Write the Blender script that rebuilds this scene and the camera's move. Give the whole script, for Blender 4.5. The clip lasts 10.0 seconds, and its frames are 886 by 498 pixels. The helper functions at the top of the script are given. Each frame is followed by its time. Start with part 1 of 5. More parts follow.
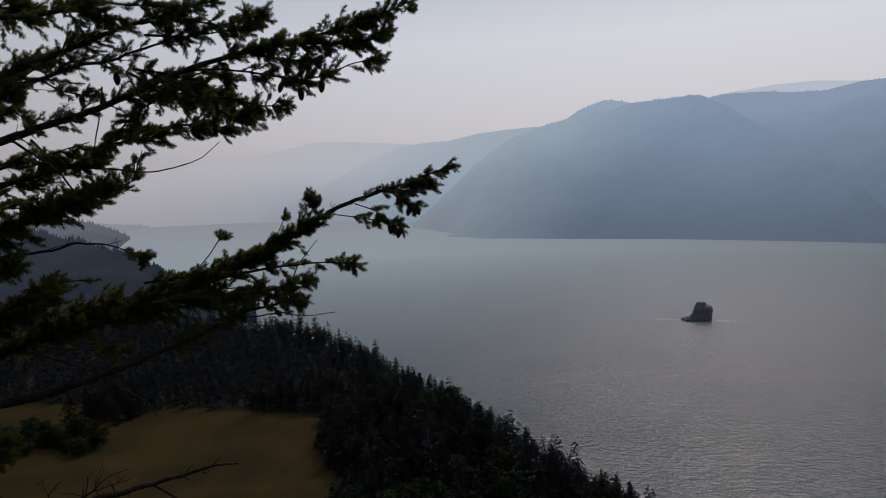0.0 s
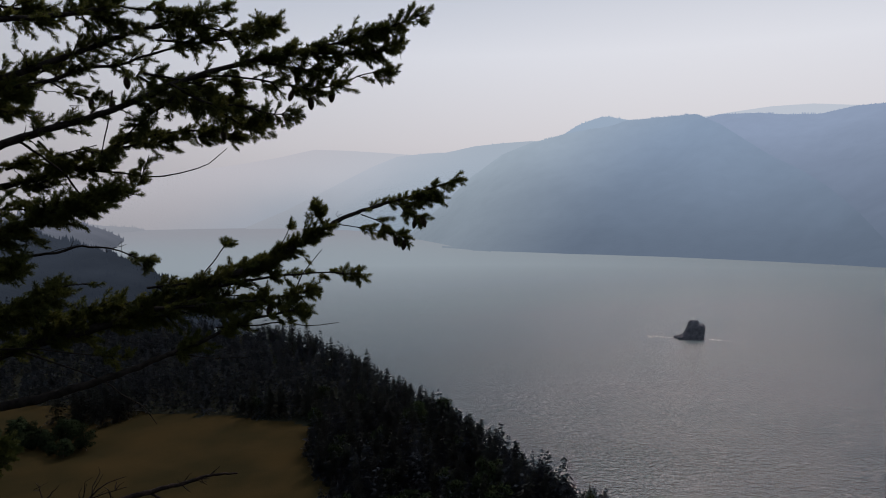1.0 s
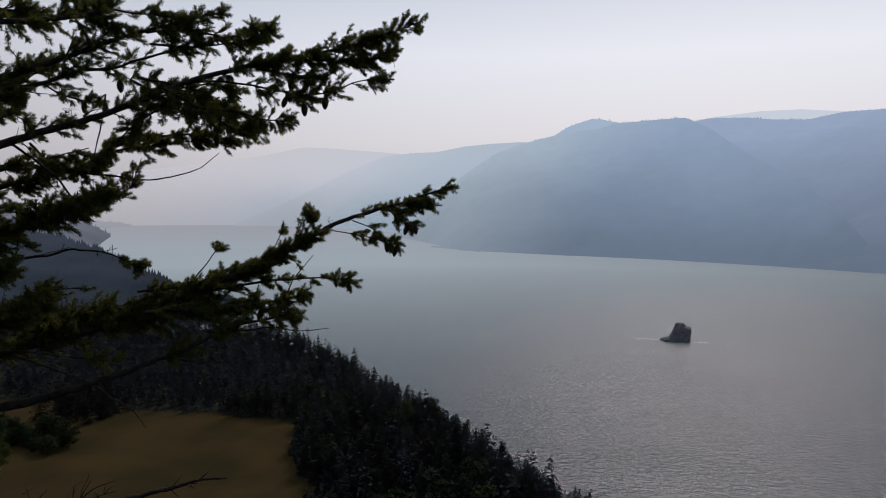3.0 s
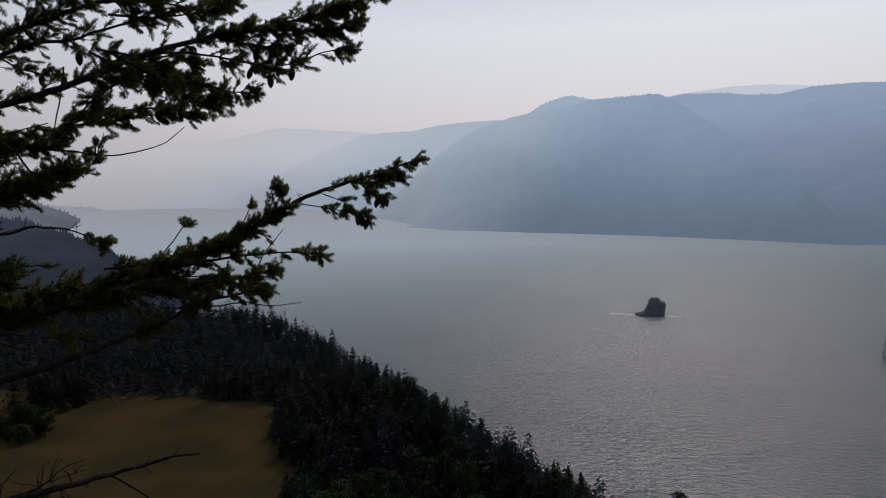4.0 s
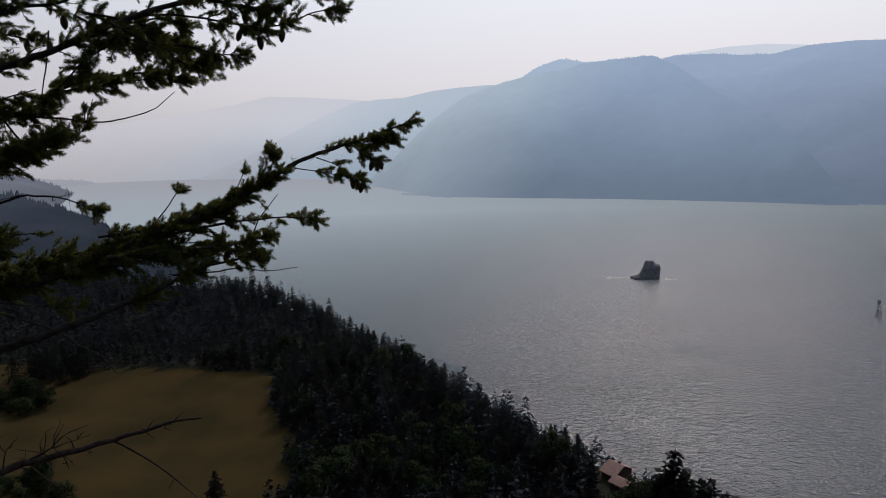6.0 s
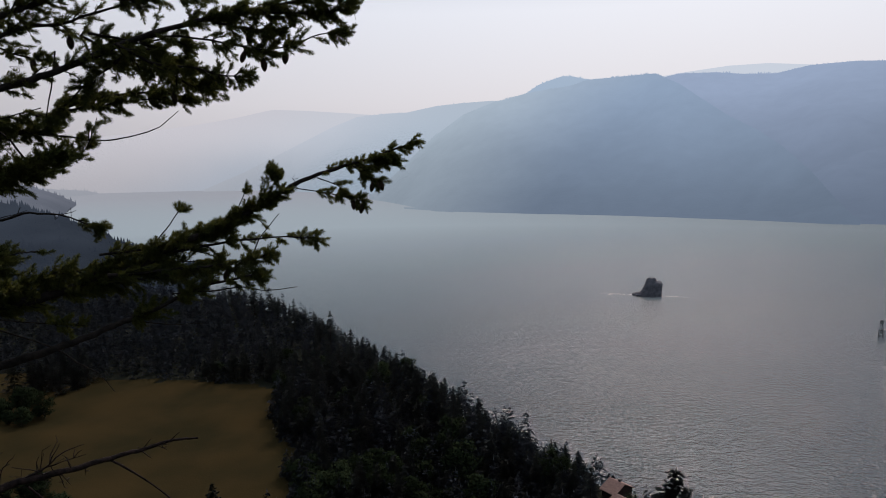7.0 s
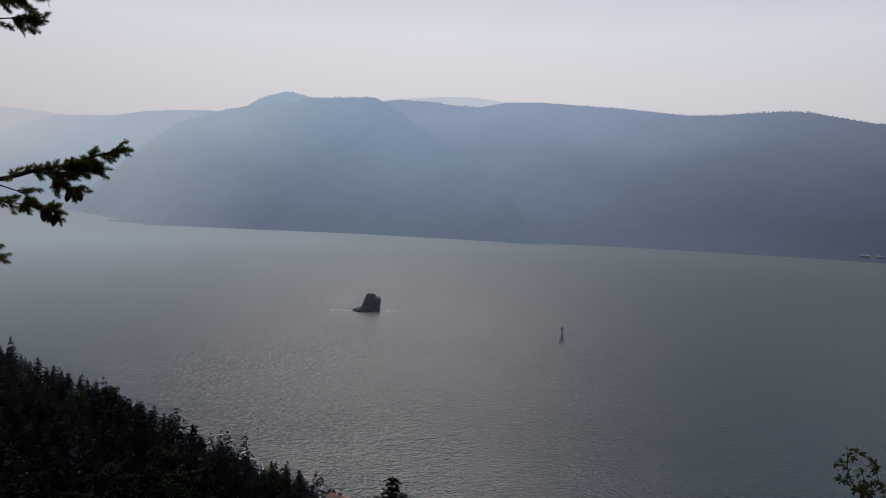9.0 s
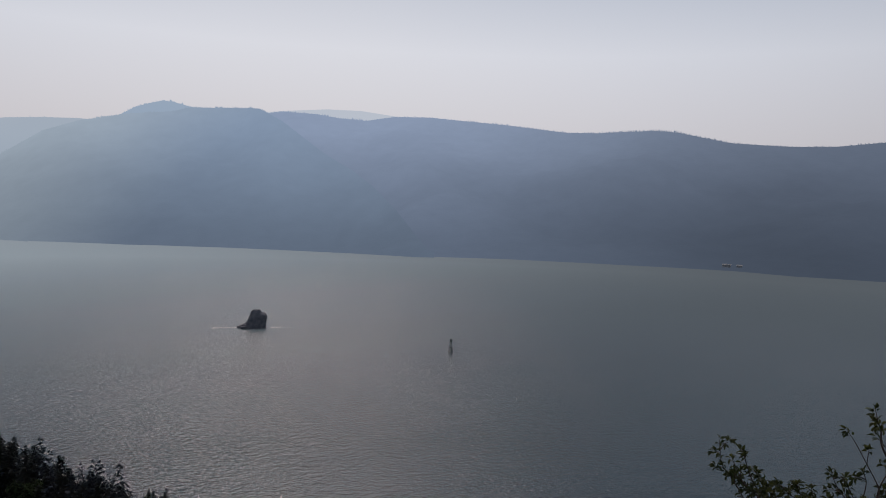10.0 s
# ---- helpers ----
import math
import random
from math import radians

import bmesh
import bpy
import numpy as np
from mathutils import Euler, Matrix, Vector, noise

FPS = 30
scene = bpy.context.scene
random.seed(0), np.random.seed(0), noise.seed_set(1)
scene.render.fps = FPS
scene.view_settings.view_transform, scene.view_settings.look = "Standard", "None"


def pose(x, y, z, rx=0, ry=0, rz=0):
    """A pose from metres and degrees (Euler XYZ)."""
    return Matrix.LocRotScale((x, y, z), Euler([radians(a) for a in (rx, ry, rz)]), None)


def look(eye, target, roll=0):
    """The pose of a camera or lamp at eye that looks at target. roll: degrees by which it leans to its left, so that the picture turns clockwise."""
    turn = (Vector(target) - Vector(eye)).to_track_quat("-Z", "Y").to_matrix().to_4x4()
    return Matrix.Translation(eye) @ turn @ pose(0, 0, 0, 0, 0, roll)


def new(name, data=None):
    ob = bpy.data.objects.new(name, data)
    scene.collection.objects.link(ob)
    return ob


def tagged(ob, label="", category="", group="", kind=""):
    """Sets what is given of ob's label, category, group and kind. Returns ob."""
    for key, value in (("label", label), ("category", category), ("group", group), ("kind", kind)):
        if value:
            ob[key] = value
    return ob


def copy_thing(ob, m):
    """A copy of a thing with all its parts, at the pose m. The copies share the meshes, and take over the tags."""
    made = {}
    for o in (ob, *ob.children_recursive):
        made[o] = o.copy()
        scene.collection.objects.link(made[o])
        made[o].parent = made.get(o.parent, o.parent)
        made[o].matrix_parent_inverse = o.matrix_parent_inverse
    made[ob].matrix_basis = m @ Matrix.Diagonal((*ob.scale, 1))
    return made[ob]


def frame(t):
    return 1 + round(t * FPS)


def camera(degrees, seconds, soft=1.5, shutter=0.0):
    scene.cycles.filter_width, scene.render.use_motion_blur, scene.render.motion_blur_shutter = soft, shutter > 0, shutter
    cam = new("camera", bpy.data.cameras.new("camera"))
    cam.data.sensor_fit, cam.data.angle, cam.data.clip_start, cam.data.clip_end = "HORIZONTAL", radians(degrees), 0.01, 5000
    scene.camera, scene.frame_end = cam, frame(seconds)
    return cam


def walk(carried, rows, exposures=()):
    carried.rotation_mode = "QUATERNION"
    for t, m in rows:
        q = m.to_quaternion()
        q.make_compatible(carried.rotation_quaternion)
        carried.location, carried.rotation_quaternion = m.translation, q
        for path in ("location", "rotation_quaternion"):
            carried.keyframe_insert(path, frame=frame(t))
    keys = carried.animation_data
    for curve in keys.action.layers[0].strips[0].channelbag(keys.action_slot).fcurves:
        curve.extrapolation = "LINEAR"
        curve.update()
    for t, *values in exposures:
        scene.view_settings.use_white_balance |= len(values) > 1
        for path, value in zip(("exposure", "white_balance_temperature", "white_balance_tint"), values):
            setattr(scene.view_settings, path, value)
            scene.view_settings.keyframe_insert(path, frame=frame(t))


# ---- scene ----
cam = camera(64.54, 10.0, soft=1.0)
EYE_Z = 147.0
# seconds, drift of the hand in metres (x, y, z), yaw, pitch, lean to the left (degrees)
PATH = [
    (0.0, (0.043, 0.005, -0.013), 0.777, -4.706, -2.088), (0.5, (-0.005, 0.009, -0.006), 1.519, -3.948, -0.016), (1.0, (-0.021, 0.016, 0.000), 0.327, -3.801, -0.419),
    (1.5, (-0.027, 0.010, 0.002), 2.336, -4.494, -0.383), (2.0, (-0.035, 0.002, 0.019), 5.199, -5.234, 0.585), (2.5, (-0.040, -0.009, 0.036), 1.873, -5.636, 1.286),
    (3.0, (-0.033, -0.013, 0.048), -0.585, -3.827, 0.409), (3.2, (-0.032, -0.014, 0.043), -1.899, -3.711, 0.390), (4.3, (0.001, -0.000, -0.019), -2.324, -6.330, -0.661),
    (4.5, (-0.008, 0.001, -0.028), -0.322, -6.710, -0.888), (5.0, (-0.012, 0.011, -0.029), -2.499, -7.759, -1.298), (5.2, (-0.013, 0.013, -0.019), -3.755, -7.951, -1.369),
    (6.3, (-0.008, 0.005, -0.033), -1.453, -8.202, -1.540), (6.5, (0.003, 0.007, -0.025), -0.061, -8.014, -1.393), (7.0, (0.004, -0.004, 0.013), -2.734, -7.017, -0.741),
    (7.5, (0.009, -0.012, 0.055), -8.753, -6.369, -0.073), (8.0, (0.011, -0.011, 0.063), -15.410, -6.360, 0.583), (8.5, (0.016, -0.008, 0.030), -20.807, -5.836, 1.137),
    (9.0, (0.005, -0.004, 0.020), -25.263, -5.411, 2.034), (9.5, (-0.006, -0.002, 0.018), -28.769, -5.970, 1.872), (10.0, (-0.020, 0.000, -0.010), -34.306, -3.978, 2.234),
]
walk(cam, [(t, pose(dx, dy, EYE_Z + dz, 90 + pitch, 0, yaw) @ pose(0, 0, 0, 0, 0, lean)) for t, (dx, dy, dz), yaw, pitch, lean in PATH],
     exposures=[(0.0, -0.26), (0.5, -0.16), (1.5, -0.10), (2.0, -0.02), (2.5, 0.06), (3.2, 0.04), (4.4, -0.12), (5.0, 0.05), (6.5, 0.10), (8.0, 0.04), (9.0, -0.18), (10.0, -0.20)])

# ---- sky and sun: a smoky midday sky, the sun ahead over the river ----
SUN_AZ, SUN_EL = 22.5, 40.0
SUN_DIR = Vector((math.sin(radians(SUN_AZ)) * math.cos(radians(SUN_EL)), math.cos(radians(SUN_AZ)) * math.cos(radians(SUN_EL)), math.sin(radians(SUN_EL))))
world = bpy.data.worlds.new("smoky_sky")
scene.world = world
world.use_nodes = True
wn, wl = world.node_tree.nodes, world.node_tree.links
wn.clear()


def wnode(kind, **values):
    n = wn.new(kind)
    for k, v in values.items():
        n.inputs[k].default_value = v
    return n


coord = wn.new("ShaderNodeTexCoord")
sky = wn.new("ShaderNodeTexSky")
sky.sky_type, sky.sun_disc = "NISHITA", False
sky.sun_elevation, sky.sun_rotation = radians(SUN_EL), radians(SUN_AZ)
sky.dust_density, sky.air_density, sky.altitude = 6.0, 1.2, 150
split = wn.new("ShaderNodeSeparateXYZ")
wl.new(coord.outputs["Generated"], split.inputs[0])
band = wn.new("ShaderNodeValToRGB")
wl.new(split.outputs["Z"], band.inputs[0])
band.color_ramp.elements[0].position, band.color_ramp.elements[0].color = 0.0, (0.527, 0.503, 0.546, 1)
band.color_ramp.elements[1].position, band.color_ramp.elements[1].color = 1.0, (0.50, 0.535, 0.61, 1)
for at, c in ((0.08, (0.607, 0.593, 0.640, 1)), (0.20, (0.635, 0.655, 0.728, 1)), (0.34, (0.38, 0.435, 0.54, 1)), (0.55, (0.20, 0.235, 0.31, 1)), (0.74, (0.38, 0.415, 0.49, 1))):
    e = band.color_ramp.elements.new(at)
    e.color = c
toward = wn.new("ShaderNodeVectorMath")
toward.operation = "DOT_PRODUCT"
toward.inputs[1].default_value = (0.342, 0.733, 0.588)  # the smoke glows brightest below the sun
wl.new(coord.outputs["Generated"], toward.inputs[0])
glow = wn.new("ShaderNodeMapRange")
glow.interpolation_type = "SMOOTHSTEP"
glow.inputs["From Min"].default_value, glow.inputs["From Max"].default_value = 0.3, 0.95
glow.inputs["To Min"].default_value, glow.inputs["To Max"].default_value = 0.78, 1.18
wl.new(toward.outputs["Value"], glow.inputs["Value"])
to_sun = wn.new("ShaderNodeVectorMath")
to_sun.operation = "DOT_PRODUCT"
to_sun.inputs[1].default_value = SUN_DIR
wl.new(coord.outputs["Generated"], to_sun.inputs[0])
aureole = wn.new("ShaderNodeMapRange")
aureole.interpolation_type = "SMOOTHSTEP"
aureole.inputs["From Min"].default_value, aureole.inputs["From Max"].default_value = 0.93, 1.0
aureole.inputs["To Min"].default_value, aureole.inputs["To Max"].default_value = 0.0, 1.2
wl.new(to_sun.outputs["Value"], aureole.inputs["Value"])
bright = wn.new("ShaderNodeMath")
wl.new(glow.outputs[0], bright.inputs[0])
wl.new(aureole.outputs[0], bright.inputs[1])
smoke = wn.new("ShaderNodeVectorMath")
smoke.operation = "SCALE"
wl.new(band.outputs[0], smoke.inputs[0])
wl.new(bright.outputs[0], smoke.inputs["Scale"])
back_sky, back_smoke = wnode("ShaderNodeBackground", Strength=0.08), wnode("ShaderNodeBackground", Strength=1.0)
wl.new(sky.outputs[0], back_sky.inputs[0])
wl.new(smoke.outputs[0], back_smoke.inputs[0])
both = wnode("ShaderNodeMixShader", Fac=0.93)
wl.new(back_sky.outputs[0], both.inputs[1])
wl.new(back_smoke.outputs[0], both.inputs[2])
wout = wn.new("ShaderNodeOutputWorld")
wl.new(both.outputs[0], wout.inputs[0])

lamp = bpy.data.lights.new("sun", "SUN")
lamp.energy, lamp.angle, lamp.color = 1.5, radians(17), (1.0, 0.80, 0.72)
new("sun", lamp).matrix_world = look(SUN_DIR * 1000, (0, 0, 0))


# ---- materials ----
def material(name, base, base2=None, rough=0.9, scale=1.0, detail=6.0, bump=0.0, bump_scale=None, metal=0.0, spread=(0.35, 0.65), by_island=0.0, by_object=0.0, spec=0.3):
    """A rough natural surface: two colours mixed by noise at two scales, fine relief, variation by piece."""
    m = bpy.data.materials.new(name)
    m.use_nodes = True
    n, l = m.node_tree.nodes, m.node_tree.links
    p = n["Principled BSDF"]
    p.inputs["Roughness"].default_value, p.inputs["Metallic"].default_value = rough, metal
    p.inputs["Specular IOR Level"].default_value = spec
    geo = n.new("ShaderNodeNewGeometry")
    tex = n.new("ShaderNodeTexNoise")
    tex.inputs["Scale"].default_value, tex.inputs["Detail"].default_value = scale, detail
    l.new(geo.outputs["Position"], tex.inputs["Vector"])
    ramp = n.new("ShaderNodeValToRGB")
    l.new(tex.outputs["Fac"], ramp.inputs[0])
    ramp.color_ramp.elements[0].position, ramp.color_ramp.elements[1].position = spread
    ramp.color_ramp.elements[0].color, ramp.color_ramp.elements[1].color = (*base, 1), (*(base2 or base), 1)
    out = ramp.outputs[0]
    if by_island or by_object:
        source = geo.outputs["Random Per Island"]
        if by_object:
            source = n.new("ShaderNodeObjectInfo").outputs["Random"]
        span = n.new("ShaderNodeMapRange")
        v = by_island or by_object
        span.inputs["To Min"].default_value, span.inputs["To Max"].default_value = 1 - v, 1 + v
        l.new(source, span.inputs["Value"])
        hsv = n.new("ShaderNodeHueSaturation")
        l.new(span.outputs[0], hsv.inputs["Value"])
        l.new(out, hsv.inputs["Color"])
        out = hsv.outputs[0]
    l.new(out, p.inputs["Base Color"])
    if bump:
        fine = n.new("ShaderNodeTexNoise")
        fine.inputs["Scale"].default_value, fine.inputs["Detail"].default_value = bump_scale or scale * 6, 8
        l.new(geo.outputs["Position"], fine.inputs["Vector"])
        b = n.new("ShaderNodeBump")
        b.inputs["Strength"].default_value, b.inputs["Distance"].default_value = 1.0, bump
        l.new(fine.outputs["Fac"], b.inputs["Height"])
        l.new(b.outputs[0], p.inputs["Normal"])
    return m


def leafy_material(*args, sheer=0.55, **kw):
    """Thin leaves and needles let some light through."""
    m = material(*args, **kw)
    n, l = m.node_tree.nodes, m.node_tree.links
    through_light = n.new("ShaderNodeBsdfTranslucent")
    l.new(n["Principled BSDF"].inputs["Base Color"].links[0].from_socket, through_light.inputs["Color"])
    mix = n.new("ShaderNodeMixShader")
    mix.inputs["Fac"].default_value = sheer
    l.new(n["Principled BSDF"].outputs[0], mix.inputs[1])
    l.new(through_light.outputs[0], mix.inputs[2])
    l.new(mix.outputs[0], n["Material Output"].inputs["Surface"])
    return m


def far_haze_material(name, low, high, amount, top=600.0, side=0.0, thin=(30, 66), mist=(-90, -89, (0.4, 0.4, 0.44)), wisps=(0.0016, 0.5), deep=0.74, uneven=0.0):
    """Woods of the far backdrop: forest colour nearly covered by emission that paints kilometres of sunlit smoke,
    stronger high up and towards the sun.
    """
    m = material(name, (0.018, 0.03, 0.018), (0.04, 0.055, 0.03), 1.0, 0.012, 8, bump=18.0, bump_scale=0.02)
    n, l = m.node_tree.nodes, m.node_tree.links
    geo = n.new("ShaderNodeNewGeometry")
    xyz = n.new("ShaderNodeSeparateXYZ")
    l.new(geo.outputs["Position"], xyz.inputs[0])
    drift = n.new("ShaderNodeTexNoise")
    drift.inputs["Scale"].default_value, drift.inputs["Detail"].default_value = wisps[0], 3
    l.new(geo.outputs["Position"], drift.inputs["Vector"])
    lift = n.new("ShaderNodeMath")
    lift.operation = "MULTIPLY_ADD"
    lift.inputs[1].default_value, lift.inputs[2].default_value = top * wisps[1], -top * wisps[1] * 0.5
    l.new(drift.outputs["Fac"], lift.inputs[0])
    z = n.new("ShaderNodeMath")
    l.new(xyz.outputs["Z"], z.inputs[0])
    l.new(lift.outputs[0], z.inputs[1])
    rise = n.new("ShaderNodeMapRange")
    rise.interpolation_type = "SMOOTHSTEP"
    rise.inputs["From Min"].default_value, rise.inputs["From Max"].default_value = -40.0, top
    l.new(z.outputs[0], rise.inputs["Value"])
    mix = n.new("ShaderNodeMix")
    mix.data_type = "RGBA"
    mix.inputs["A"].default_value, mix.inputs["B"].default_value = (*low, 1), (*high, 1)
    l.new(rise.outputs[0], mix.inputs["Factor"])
    # the painted smoke thins to the right of the sun and thickens towards the river's bend on the left
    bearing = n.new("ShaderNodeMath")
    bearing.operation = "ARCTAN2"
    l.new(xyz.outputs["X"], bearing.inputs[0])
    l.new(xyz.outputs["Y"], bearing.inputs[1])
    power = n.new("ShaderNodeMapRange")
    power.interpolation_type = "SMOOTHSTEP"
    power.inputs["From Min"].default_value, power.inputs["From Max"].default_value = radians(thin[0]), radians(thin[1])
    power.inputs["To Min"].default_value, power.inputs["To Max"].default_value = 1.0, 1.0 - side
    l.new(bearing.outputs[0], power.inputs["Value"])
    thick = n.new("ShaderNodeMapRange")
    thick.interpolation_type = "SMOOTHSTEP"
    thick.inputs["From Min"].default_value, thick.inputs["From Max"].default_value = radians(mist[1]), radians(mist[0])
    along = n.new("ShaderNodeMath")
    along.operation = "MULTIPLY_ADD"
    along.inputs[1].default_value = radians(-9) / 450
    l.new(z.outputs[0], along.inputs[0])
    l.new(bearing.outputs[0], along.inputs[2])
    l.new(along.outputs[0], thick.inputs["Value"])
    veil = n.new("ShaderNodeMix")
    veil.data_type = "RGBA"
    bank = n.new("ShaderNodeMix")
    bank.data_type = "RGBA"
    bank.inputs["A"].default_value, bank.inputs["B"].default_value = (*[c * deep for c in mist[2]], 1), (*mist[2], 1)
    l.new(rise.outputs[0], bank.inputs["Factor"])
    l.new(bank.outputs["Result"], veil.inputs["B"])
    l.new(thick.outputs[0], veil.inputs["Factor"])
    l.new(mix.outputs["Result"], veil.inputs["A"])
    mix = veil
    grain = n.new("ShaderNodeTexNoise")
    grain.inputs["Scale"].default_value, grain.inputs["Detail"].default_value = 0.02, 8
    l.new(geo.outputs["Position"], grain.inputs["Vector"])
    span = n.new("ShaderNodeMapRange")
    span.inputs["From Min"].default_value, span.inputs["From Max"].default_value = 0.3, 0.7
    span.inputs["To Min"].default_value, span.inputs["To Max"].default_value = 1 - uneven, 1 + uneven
    l.new(grain.outputs["Fac"], span.inputs["Value"])
    woods = n.new("ShaderNodeVectorMath")
    woods.operation = "SCALE"
    l.new(mix.outputs["Result"], woods.inputs[0])
    l.new(span.outputs[0], woods.inputs["Scale"])
    # emission stands in for the smoke between the hills and the lookout
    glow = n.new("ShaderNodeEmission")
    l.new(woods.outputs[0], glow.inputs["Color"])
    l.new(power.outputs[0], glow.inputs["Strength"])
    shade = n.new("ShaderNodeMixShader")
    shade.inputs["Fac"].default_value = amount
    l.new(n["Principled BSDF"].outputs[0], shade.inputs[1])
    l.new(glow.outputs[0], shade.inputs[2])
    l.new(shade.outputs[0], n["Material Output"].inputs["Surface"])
    return m


def water_material():
    m = bpy.data.materials.new("river_water")
    m.use_nodes = True
    m.cycles.use_bump_map_correction = False
    n, l = m.node_tree.nodes, m.node_tree.links
    p = n["Principled BSDF"]
    p.inputs["Base Color"].default_value = (0.027, 0.049, 0.060, 1)
    p.inputs["Roughness"].default_value, p.inputs["IOR"].default_value = 0.30, 1.33
    geo = n.new("ShaderNodeNewGeometry")
    turn = n.new("ShaderNodeMapping")
    turn.inputs["Rotation"].default_value = (0, 0, radians(10))
    turn.inputs["Scale"].default_value = (0.7, 1.0, 1.0)
    l.new(geo.outputs["Position"], turn.inputs["Vector"])
    height = None
    for scale, gain in ((0.34, 0.98), (0.78, 0.66), (1.7, 0.18)):
        tex = n.new("ShaderNodeTexNoise")
        tex.inputs["Scale"].default_value, tex.inputs["Detail"].default_value, tex.inputs["Distortion"].default_value = scale, 2.0, 0.6
        l.new(turn.outputs[0], tex.inputs["Vector"])
        part_of = n.new("ShaderNodeMath")
        part_of.operation = "MULTIPLY_ADD"
        part_of.inputs[1].default_value = gain
        l.new(tex.outputs["Fac"], part_of.inputs[0])
        if height:
            l.new(height, part_of.inputs[2])
        else:
            part_of.inputs[2].default_value = 0
        height = part_of.outputs[0]
    # wide smooth and ruffled patches of wind and current
    gust = n.new("ShaderNodeTexNoise")
    gust.inputs["Scale"].default_value, gust.inputs["Detail"].default_value = 0.006, 4
    l.new(turn.outputs[0], gust.inputs["Vector"])
    calm = n.new("ShaderNodeMapRange")
    calm.inputs["From Min"].default_value, calm.inputs["From Max"].default_value = 0.35, 0.65
    calm.inputs["To Min"].default_value, calm.inputs["To Max"].default_value = 0.86, 1.0
    l.new(gust.outputs["Fac"], calm.inputs["Value"])
    # the wind ruffles the middle of the river most; its near reach on either hand lies calmer
    xyz = n.new("ShaderNodeSeparateXYZ")
    l.new(geo.outputs["Position"], xyz.inputs[0])
    bearing = n.new("ShaderNodeMath")
    bearing.operation = "ARCTAN2"
    l.new(xyz.outputs["X"], bearing.inputs[0])
    l.new(xyz.outputs["Y"], bearing.inputs[1])
    away = n.new("ShaderNodeVectorMath")
    away.operation = "LENGTH"
    l.new(geo.outputs["Position"], away.inputs[0])
    slant = n.new("ShaderNodeMath")
    slant.operation = "MULTIPLY_ADD"
    slant.inputs[1].default_value = -radians(7) / 500
    l.new(away.outputs["Value"], slant.inputs[0])
    l.new(bearing.outputs[0], slant.inputs[2])
    force = calm.outputs[0]
    for source, lo, hi, least in ((slant.outputs[0], radians(-26), radians(20), 0.9), (bearing.outputs[0], radians(70), radians(24), 0.6), (away.outputs["Value"], 2000.0, 150.0, 0.8)):
        fade = n.new("ShaderNodeMapRange")
        fade.interpolation_type = "LINEAR" if source == away.outputs["Value"] else "SMOOTHSTEP"
        flip = lo > hi
        fade.inputs["From Min"].default_value, fade.inputs["From Max"].default_value = min(lo, hi), max(lo, hi)
        fade.inputs["To Min"].default_value, fade.inputs["To Max"].default_value = (1.0, least) if flip else (least, 1.0)
        l.new(source, fade.inputs["Value"])
        both_of = n.new("ShaderNodeMath")
        both_of.operation = "MULTIPLY"
        l.new(force, both_of.inputs[0])
        l.new(fade.outputs[0], both_of.inputs[1])
        force = both_of.outputs[0]
    gloss = n.new("ShaderNodeMapRange")
    gloss.inputs["To Min"].default_value, gloss.inputs["To Max"].default_value = 0.20, 0.20
    gloss.interpolation_type = "SMOOTHSTEP"
    gloss.inputs["From Min"].default_value, gloss.inputs["From Max"].default_value = 100.0, 1500.0
    l.new(away.outputs["Value"], gloss.inputs["Value"])
    glassy = n.new("ShaderNodeMapRange")
    glassy.interpolation_type = "SMOOTHSTEP"
    glassy.inputs["From Min"].default_value, glassy.inputs["From Max"].default_value = radians(-24), radians(24)
    glassy.inputs["To Min"].default_value = 0.7
    l.new(slant.outputs[0], glassy.inputs["Value"])
    sheen = n.new("ShaderNodeMath")
    sheen.operation = "MULTIPLY"
    l.new(gloss.outputs[0], sheen.inputs[0])
    l.new(glassy.outputs[0], sheen.inputs[1])
    l.new(sheen.outputs[0], p.inputs["Roughness"])
    b = n.new("ShaderNodeBump")
    b.inputs["Distance"].default_value = 1.0
    l.new(force, b.inputs["Strength"])
    l.new(height, b.inputs["Height"])
    l.new(b.outputs[0], p.inputs["Normal"])
    return m


WATER = water_material()
SOIL = material("forest_floor", (0.016, 0.018, 0.013), (0.028, 0.030, 0.021), 1.0, 0.08, 8, bump=0.3, bump_scale=0.8, spec=0.03)
GRASS = material("dry_grass", (0.046, 0.0325, 0.0125), (0.027, 0.0225, 0.0092), 1.0, 0.03, 9, bump=0.12, bump_scale=1.2, spec=0.02)
NEEDLES = leafy_material("fir_needles", (0.062, 0.076, 0.020), (0.125, 0.128, 0.032), 0.6, 9.0, 3, by_island=0.4, spec=0.3)
BARK = material("fir_bark", (0.012, 0.010, 0.009), (0.040, 0.033, 0.029), 0.85, 22.0, 8, bump=0.008, bump_scale=70, spec=0.15)
DEAD = material("dead_wood", (0.010, 0.006, 0.0055), (0.040, 0.026, 0.022), 0.8, 30.0, 8, bump=0.007, bump_scale=90, spec=0.2)
CONE = material("cone_scales", (0.03, 0.02, 0.012), (0.06, 0.042, 0.025), 0.85, 60.0, 4, bump=0.002, bump_scale=300)
# bank trees paled and blued: smoke haze mixed into the base colour
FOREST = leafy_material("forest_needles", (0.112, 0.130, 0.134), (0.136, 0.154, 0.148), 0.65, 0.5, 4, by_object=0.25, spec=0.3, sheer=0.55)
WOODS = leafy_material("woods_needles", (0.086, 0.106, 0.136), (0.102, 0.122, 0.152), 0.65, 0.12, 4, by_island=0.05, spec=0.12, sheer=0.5)
